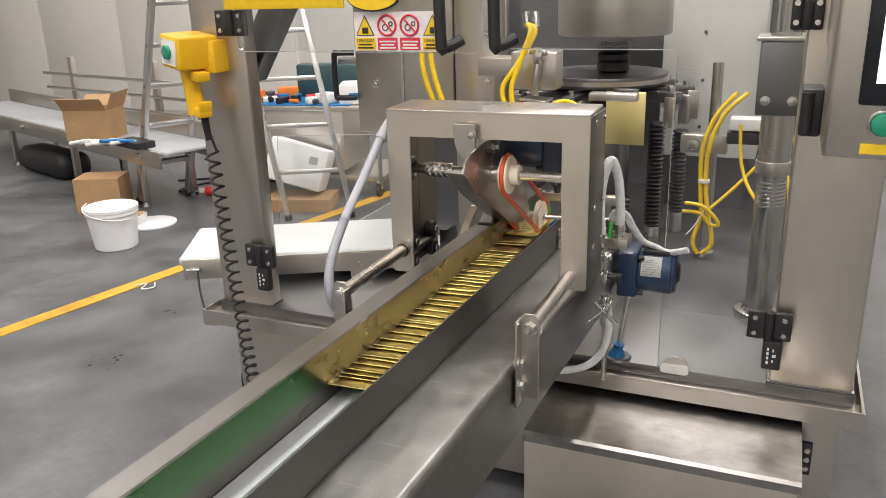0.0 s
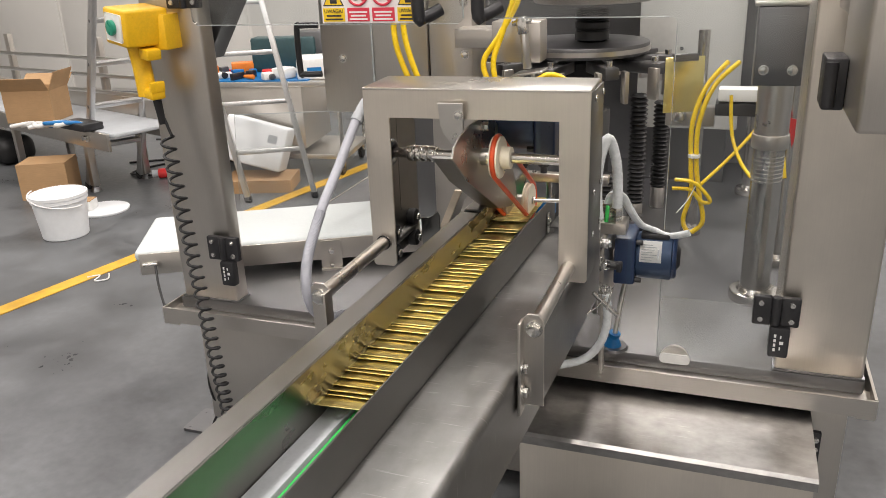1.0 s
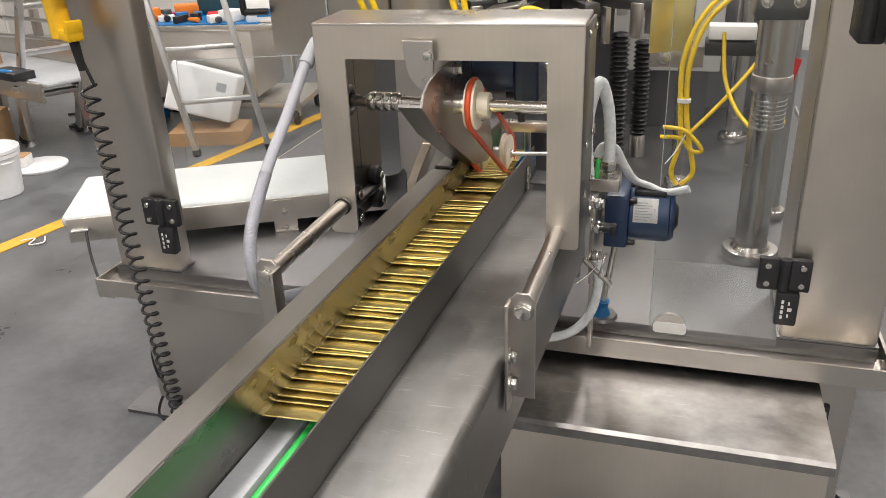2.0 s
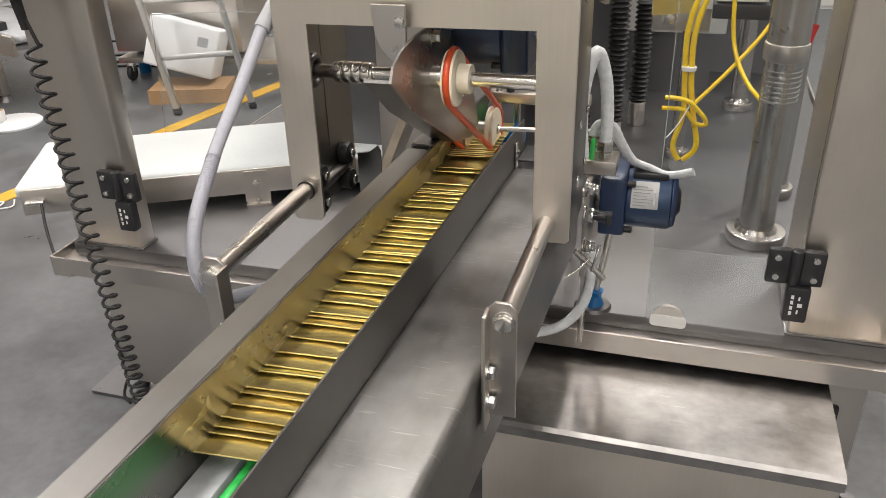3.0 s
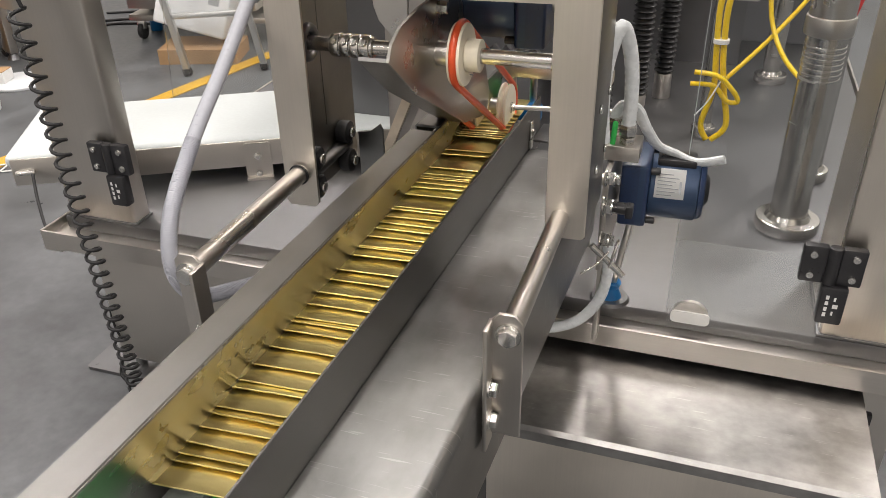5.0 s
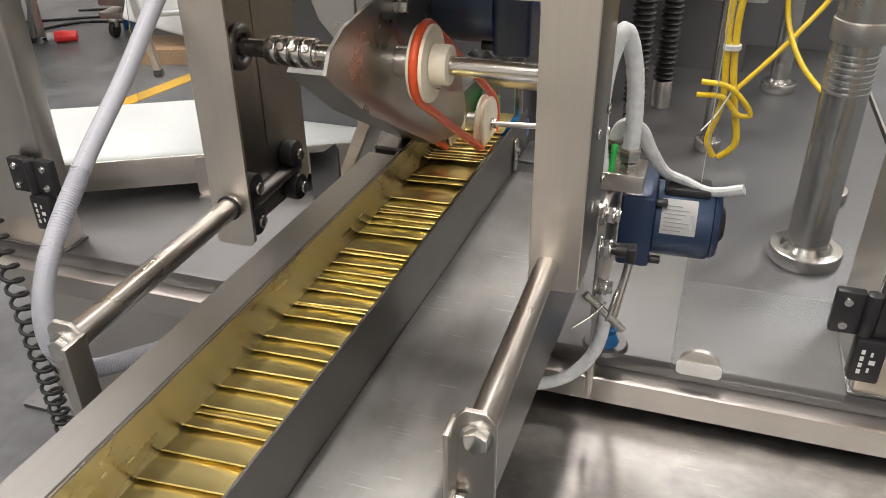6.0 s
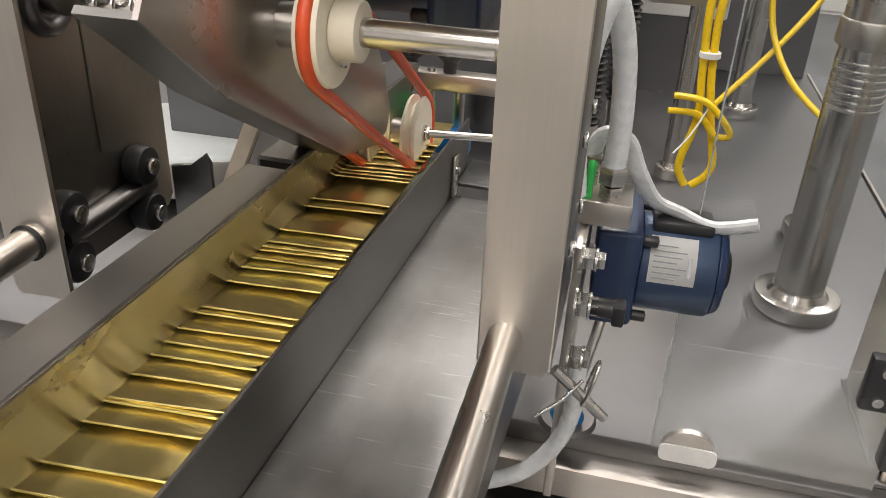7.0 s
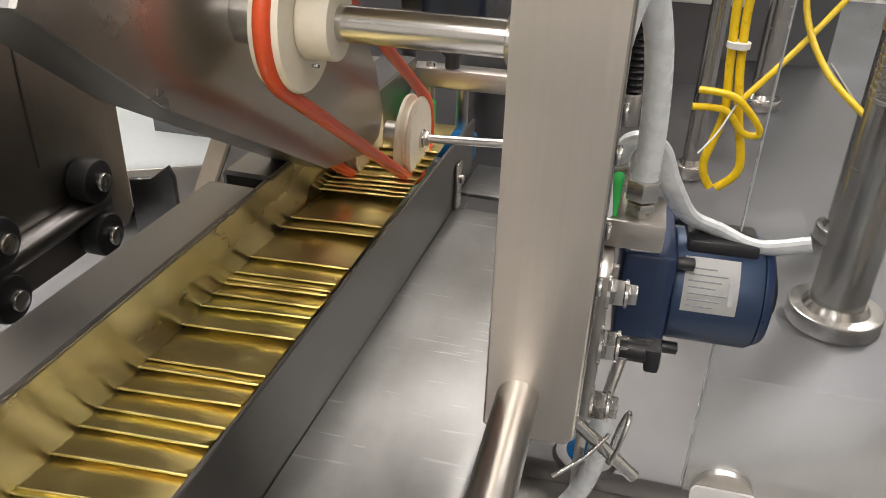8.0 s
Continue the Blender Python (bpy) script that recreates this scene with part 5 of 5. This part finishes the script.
def carton(x, y, z, dx, dy, dz, turn, open_flaps, label, mat="card", tilt=(0, 0)):
    m = Matrix.Translation((x, y, z)) @ Matrix.Rotation(radians(turn), 4, "Z") @ Matrix.Rotation(radians(tilt[0]), 4, "X") @ Matrix.Rotation(radians(tilt[1]), 4, "Y")
    t = thing("carton", (x, y, z), label, "box", "cartons")
    th = 0.004
    sides = [(-dx, dx, -dy, -dy + th, 0, dz), (-dx, dx, dy - th, dy, 0, dz), (-dx, -dx + th, -dy + th, dy - th, 0, dz), (dx - th, dx, -dy + th, dy - th, 0, dz), (-dx + th, dx - th, -dy + th, dy - th, 0, th)]
    if not open_flaps:
        sides.append((-dx + th, dx - th, -dy + th, dy - th, dz - th, dz))
    for side in sides:
        part("side", B(*side, m=m), mat, t)
    if open_flaps:
        for s, ang in ((-1, 50), (1, 35)):
            part("flap", B(-dx, dx, 0, dy * 0.9, 0, th, m=m @ Matrix.Translation((0, s * dy, dz)) @ Matrix.Rotation(radians(s * ang), 4, "X") @ Matrix.Rotation(radians(0 if s > 0 else 180), 4, "Z")), mat, t)
        part("flap", B(0, dx * 0.8, -dy, dy, 0, th, m=m @ Matrix.Translation((dx, 0, dz)) @ Matrix.Rotation(radians(-65), 4, "Y")), mat, t)
    return t


carton(-3.83, 3.22, F0, 0.13, 0.10, 0.20, 28, False, "small closed brown carton on the floor")
carton(-2.72, 3.66, F0, 0.19, 0.12, 0.07, 20, False, "low brown carton under the foam box")
fb = thing("foam_box", (-2.78, 3.68, F0 + 0.07), "white foam shell resting askew on a brown carton", "foam packaging")
FM = Matrix.Translation((-2.78, 3.68, F0 + 0.125)) @ Matrix.Rotation(radians(24), 4, "Z") @ Matrix.Rotation(radians(-12), 4, "X") @ Matrix.Rotation(radians(17), 4, "Y")
part("shell", B(-0.17, 0.17, -0.12, 0.12, 0.0, 0.245, 0.014, seg=3, m=FM), "foam", fb)
# flat grey patch paints the shade of a hollow in the foam
part("recess", B(0.07, 0.12, -0.1206, -0.1195, 0.145, 0.19, m=FM), "grey", fb)
pail = thing("bucket", (-3.19, 2.70, F0), "white plastic bucket with a rim on the floor", "bucket")
t = bmesh.new()
prof = [(0.0, 0.004), (0.100, 0.0), (0.104, 0.004), (0.122, 0.175), (0.128, 0.178), (0.128, 0.195), (0.131, 0.198), (0.131, 0.212), (0.126, 0.214), (0.121, 0.206), (0.101, 0.010), (0.0, 0.010)]
rings = [[t.verts.new((-3.19 + max(r, 0.0005) * math.cos(6.28318 * j / 36), 2.70 + max(r, 0.0005) * math.sin(6.28318 * j / 36), F0 + z)) for j in range(36)] for r, z in prof]
for a, b in zip(rings, rings[1:]):
    for j in range(36):
        t.faces.new((a[j], a[(j + 1) % 36], b[(j + 1) % 36], b[j]))
part("tub", t, "pail", pail)
part("handle", SW([(-3.19 + 0.134 * math.cos(a), 2.70 + 0.134 * math.sin(a) , F0 + 0.19 - 0.03 * math.sin(a * 1.0 + 1.6)) for a in [3.4 + i * 0.29 for i in range(11)]], 0.003, 6), "label", pail)
lid = thing("round_cover", (-3.33, 3.06, F0), "round white plastic cover lying on the floor", "cover")
l2 = R((-3.31, 3.06, F0), (-3.31, 3.06, F0 + 0.012), 0.135, 40, bev=0.003)
part("disc", l2, "pail", lid)
pk = thing("small_box", (-3.42, 3.02, F0 + 0.012), "small white and brown box on the bucket lid", "box")
part("body", B(-0.06, 0.06, -0.045, 0.045, 0, 0.05, 0.003, m=Matrix.Translation((-3.40, 3.02, F0 + 0.012)) @ Matrix.Rotation(radians(20), 4, "Z")), "label", pk)
part("top", B(-0.058, 0.058, -0.043, 0.043, 0.05, 0.053, m=Matrix.Translation((-3.40, 3.02, F0 + 0.012)) @ Matrix.Rotation(radians(20), 4, "Z")), "card", pk)
can = thing("spray_can", (-3.28, 4.0, F0), "blue and white spray can on the floor", "spray can")
part("body", R((-3.28, 4.0, F0), (-3.28, 4.0, F0 + 0.16), 0.032, 20, bev=0.004), "bluep", can)
part("cap", R((-3.28, 4.0, F0 + 0.16), (-3.28, 4.0, F0 + 0.21), 0.029, 20, bev=0.004), "label", can)
plug = thing("power_plug", (-3.42, 3.68, F0), "red industrial power plug on the floor", "plug")
part("body", R((-3.45, 3.66, F0 + 0.03), (-3.36, 3.71, F0 + 0.03), 0.03, 18, 0.026, bev=0.004), "redp", plug)
part("nose", R((-3.48, 3.64, F0 + 0.03), (-3.45, 3.66, F0 + 0.03), 0.022, 16), "grey", plug)
for i, pts in enumerate(([(-3.48, 3.64, F0 + 0.02), (-3.7, 3.7, F0 + 0.006), (-3.6, 4.0, F0 + 0.006), (-3.2, 4.15, F0 + 0.006), (-3.45, 4.35, F0 + 0.006), (-3.8, 4.2, F0 + 0.006)], [(-3.9, 3.9, F0 + 0.006), (-3.4, 4.25, F0 + 0.006), (-3.0, 4.5, F0 + 0.006), (-3.3, 4.7, F0 + 0.006), (-4.2, 4.5, F0 + 0.006)])):
    c = thing("power_cable", pts[1], "black power cable looped on the floor", "cable")
    part("cable", SW(pts, 0.007, 8), "rubber", c)
thr = thing("thread_scrap", (-2.62, 2.35, F0), "scrap of white thread on the floor", "scrap")
part("thread", SW([(-2.66, 2.30, F0 + 0.004), (-2.62, 2.33, F0 + 0.006), (-2.60, 2.28, F0 + 0.004), (-2.56, 2.31, F0 + 0.005), (-2.60, 2.36, F0 + 0.004)], 0.003, 6), "label", thr)

# far conveyor with side rails
FC = Matrix.Translation((-3.30, 3.22, F0)) @ Matrix.Rotation(radians(163), 4, "Z")
fc = thing("far_conveyor", FC @ Vector((1.2, -0.2, 0)), "long steel conveyor with pale belt and round side rails", "conveyor")
part("belt", B(0.0, 3.2, -0.36, 0.0, 0.345, 0.37, 0.010, seg=3, m=FC), "grey", fc)
part("side_frame", B(0.05, 3.2, 0.0, 0.02, 0.27, 0.365, 0.003, m=FC), "steel_x", fc)
part("back_frame", B(0.05, 3.2, -0.40, -0.36, 0.27, 0.47, 0.003, m=FC), "steel_x", fc)
for u in (0.35, 1.25, 2.3):
    for v in (-0.02, -0.34):
        lg = part("leg", B(u - 0.02, u + 0.02, v - 0.02, v + 0.02, 0.03, 0.27, 0.003, m=FC), "steel_v", fc)
        part("foot", R(FC @ Vector((u, v, 0)), FC @ Vector((u, v, 0.03)), 0.035, 16, 0.015), "dark", lg)
for u in (0.25, 1.15, 1.95):
    cl = B(u - 0.025, u + 0.025, 0.02, 0.045, 0.31, 0.34, 0.004, m=FC)
    part("clamp", cl, "bolt", fc)
rails = thing("side_rails", FC @ Vector((0.7, -0.5, 0.37)), "three round steel side rails on two slotted posts", "rail")
RM = Matrix.Translation((-3.55, 3.72, 0.0)) @ Matrix.Rotation(radians(170), 4, "Z")
for z, u0, u1 in ((0.90, 0.02, 1.62), (0.80, 0.0, 1.60), (0.70, -0.02, 1.58)):
    rb = part("rail", R(RM @ Vector((u0, 0, z)), RM @ Vector((u1, 0, z)), 0.012, 12), "polish", rails)
    part("end_cap", R(RM @ Vector((u0 - 0.012, 0, z)), RM @ Vector((u0, 0, z)), 0.0135, 12), "rubber", rb)
for u in (0.35, 1.30):
    part("slotted_post", B(u - 0.022, u + 0.022, -0.05, -0.015, 0.46, 1.02, 0.003, m=RM), "steel_v", rails)
BZ = F0 + 0.37
carton(-4.08, 3.46, BZ, 0.14, 0.11, 0.18, 20, True, "open brown carton with raised flaps on the far conveyor")
tw = thing("white_cable_bundle", (-3.75, 3.30, BZ), "bundle of white and blue cable offcuts on the conveyor", "cables")
for i, mt in enumerate(("label", "label", "bluep", "label", "cab", "bluep")):
    o = i * 0.045
    part("cable", SW([(-4.02 + o, 3.20 + 0.03 * (i % 3), BZ + 0.012), (-3.90 + o, 3.24, BZ + 0.03), (-3.82 + o * 0.8, 3.20 + 0.03 * (i % 2), BZ + 0.022 + 0.01 * (i % 3)), (-3.72 + o * 0.6, 3.26, BZ + 0.04), (-3.64 + o * 0.5, 3.30 - 0.04 * (i % 2), BZ + 0.02)], 0.011, 8), mt, tw)
bx = thing("black_box", (-3.60, 3.28, BZ), "flat black case on the far conveyor", "case")
part("body", B(-0.12, 0.12, -0.06, 0.06, 0, 0.04, 0.006, m=Matrix.Translation((-3.60, 3.30, BZ)) @ Matrix.Rotation(radians(-15), 4, "Z")), "black", bx)
bagd = thing("dark_bag", (-4.9, 3.85, F0), "dark bag on the floor under the far conveyor", "bag")
part("body", B(-0.35, 0.35, -0.12, 0.12, 0, 0.18, 0.07, seg=4, m=Matrix.Translation((-4.95, 3.80, F0)) @ Matrix.Rotation(radians(-15), 4, "Z")), "rubber", bagd)

origin(0.07, 0, 0)
# clear sheets and clamp leaning behind the white conveyor
cs = thing("clear_sheet", (-1.75, 2.75, F0), "clear acrylic sheets leaning behind the conveyor", "acrylic sheet")
s = part("sheet", B(-0.30, 0.30, -0.003, 0.003, 0, 0.55, m=Matrix.Translation((-1.75, 2.8, F0)) @ Matrix.Rotation(radians(20), 4, "Z") @ Matrix.Rotation(radians(-14), 4, "X")), "acrylic", cs)
s.visible_shadow = False
part("edge", B(-0.30, 0.30, -0.0035, 0.0035, 0.55, 0.553, m=Matrix.Translation((-1.75, 2.8, F0)) @ Matrix.Rotation(radians(20), 4, "Z") @ Matrix.Rotation(radians(-14), 4, "X")), "edge", cs)

origin(0.036, 0.005, -0.028)
dh = thing("door_handle_bow", (-1.06, 1.56, 1.15), "black bow handle on the side guard", "handle")
part("bow", SW([(-1.045, 1.745, 1.235), (-1.085, 1.735, 1.235), (-1.095, 1.735, 1.228), (-1.095, 1.735, 1.132), (-1.085, 1.735, 1.125), (-1.045, 1.745, 1.125)], 0.007, 10), "black", dh)

# brace across the left post
bc = thing("post_brace", (-1.0, 1.55, 1.25), "dark steel diagonal brace behind the post", "brace")
part("bar", B(-0.03, 0.03, -0.03, 0.03, 0, 0.62, 0.004, m=Matrix.Translation((-1.225, 1.56, 1.20)) @ Matrix.Rotation(radians(33), 4, "Y")), "dark", bc)

# ---- bring the plan to true size, floor at zero ----
for ob in list(scene.objects):
    if ob.parent is None and ob.type in ("EMPTY", "MESH"):
        ob.matrix_basis = PLAN @ ob.matrix_basis


def motions():
    def at(m):
        loc, rot, _ = (PLAN @ INSIDE @ m).decompose()
        return Matrix.LocRotScale(loc, rot, None)

    # the cylinder swings a little as it lets the pouch go
    top = Matrix.Translation((-0.516, 1.625, 1.235))
    walk(swing, [(t, at(top @ Matrix.Rotation(radians(a), 4, "Y"))) for t, a in ((0, 4), (0.1, 4), (0.3, -7), (0.6, -8), (8, -8))])
    # the gripped pouch goes round with the carousel and stops
    rows = []
    for t, a in ((0, -68), (0.1, -65.5), (0.2, -61), (0.3, -56.5), (0.4, -52), (0.5, -47.5), (0.6, -44), (0.8, -42), (8, -42)):
        q = radians(a)
        rows.append((t, at(Matrix.Translation((CX + 0.42 * math.cos(q), CY + 0.42 * math.sin(q), 1.05)) @ Matrix.Rotation(q + radians(68), 4, "Z"))))
    walk(carried, rows)
    walk(plate, [(t, at(Matrix.Translation((x, 1.64, z)))) for t, x, z in ((0, -0.36, 1.14), (0.1, -0.40, 1.125), (0.3, -0.46, 1.09), (8, -0.46, 1.09))])


motions()
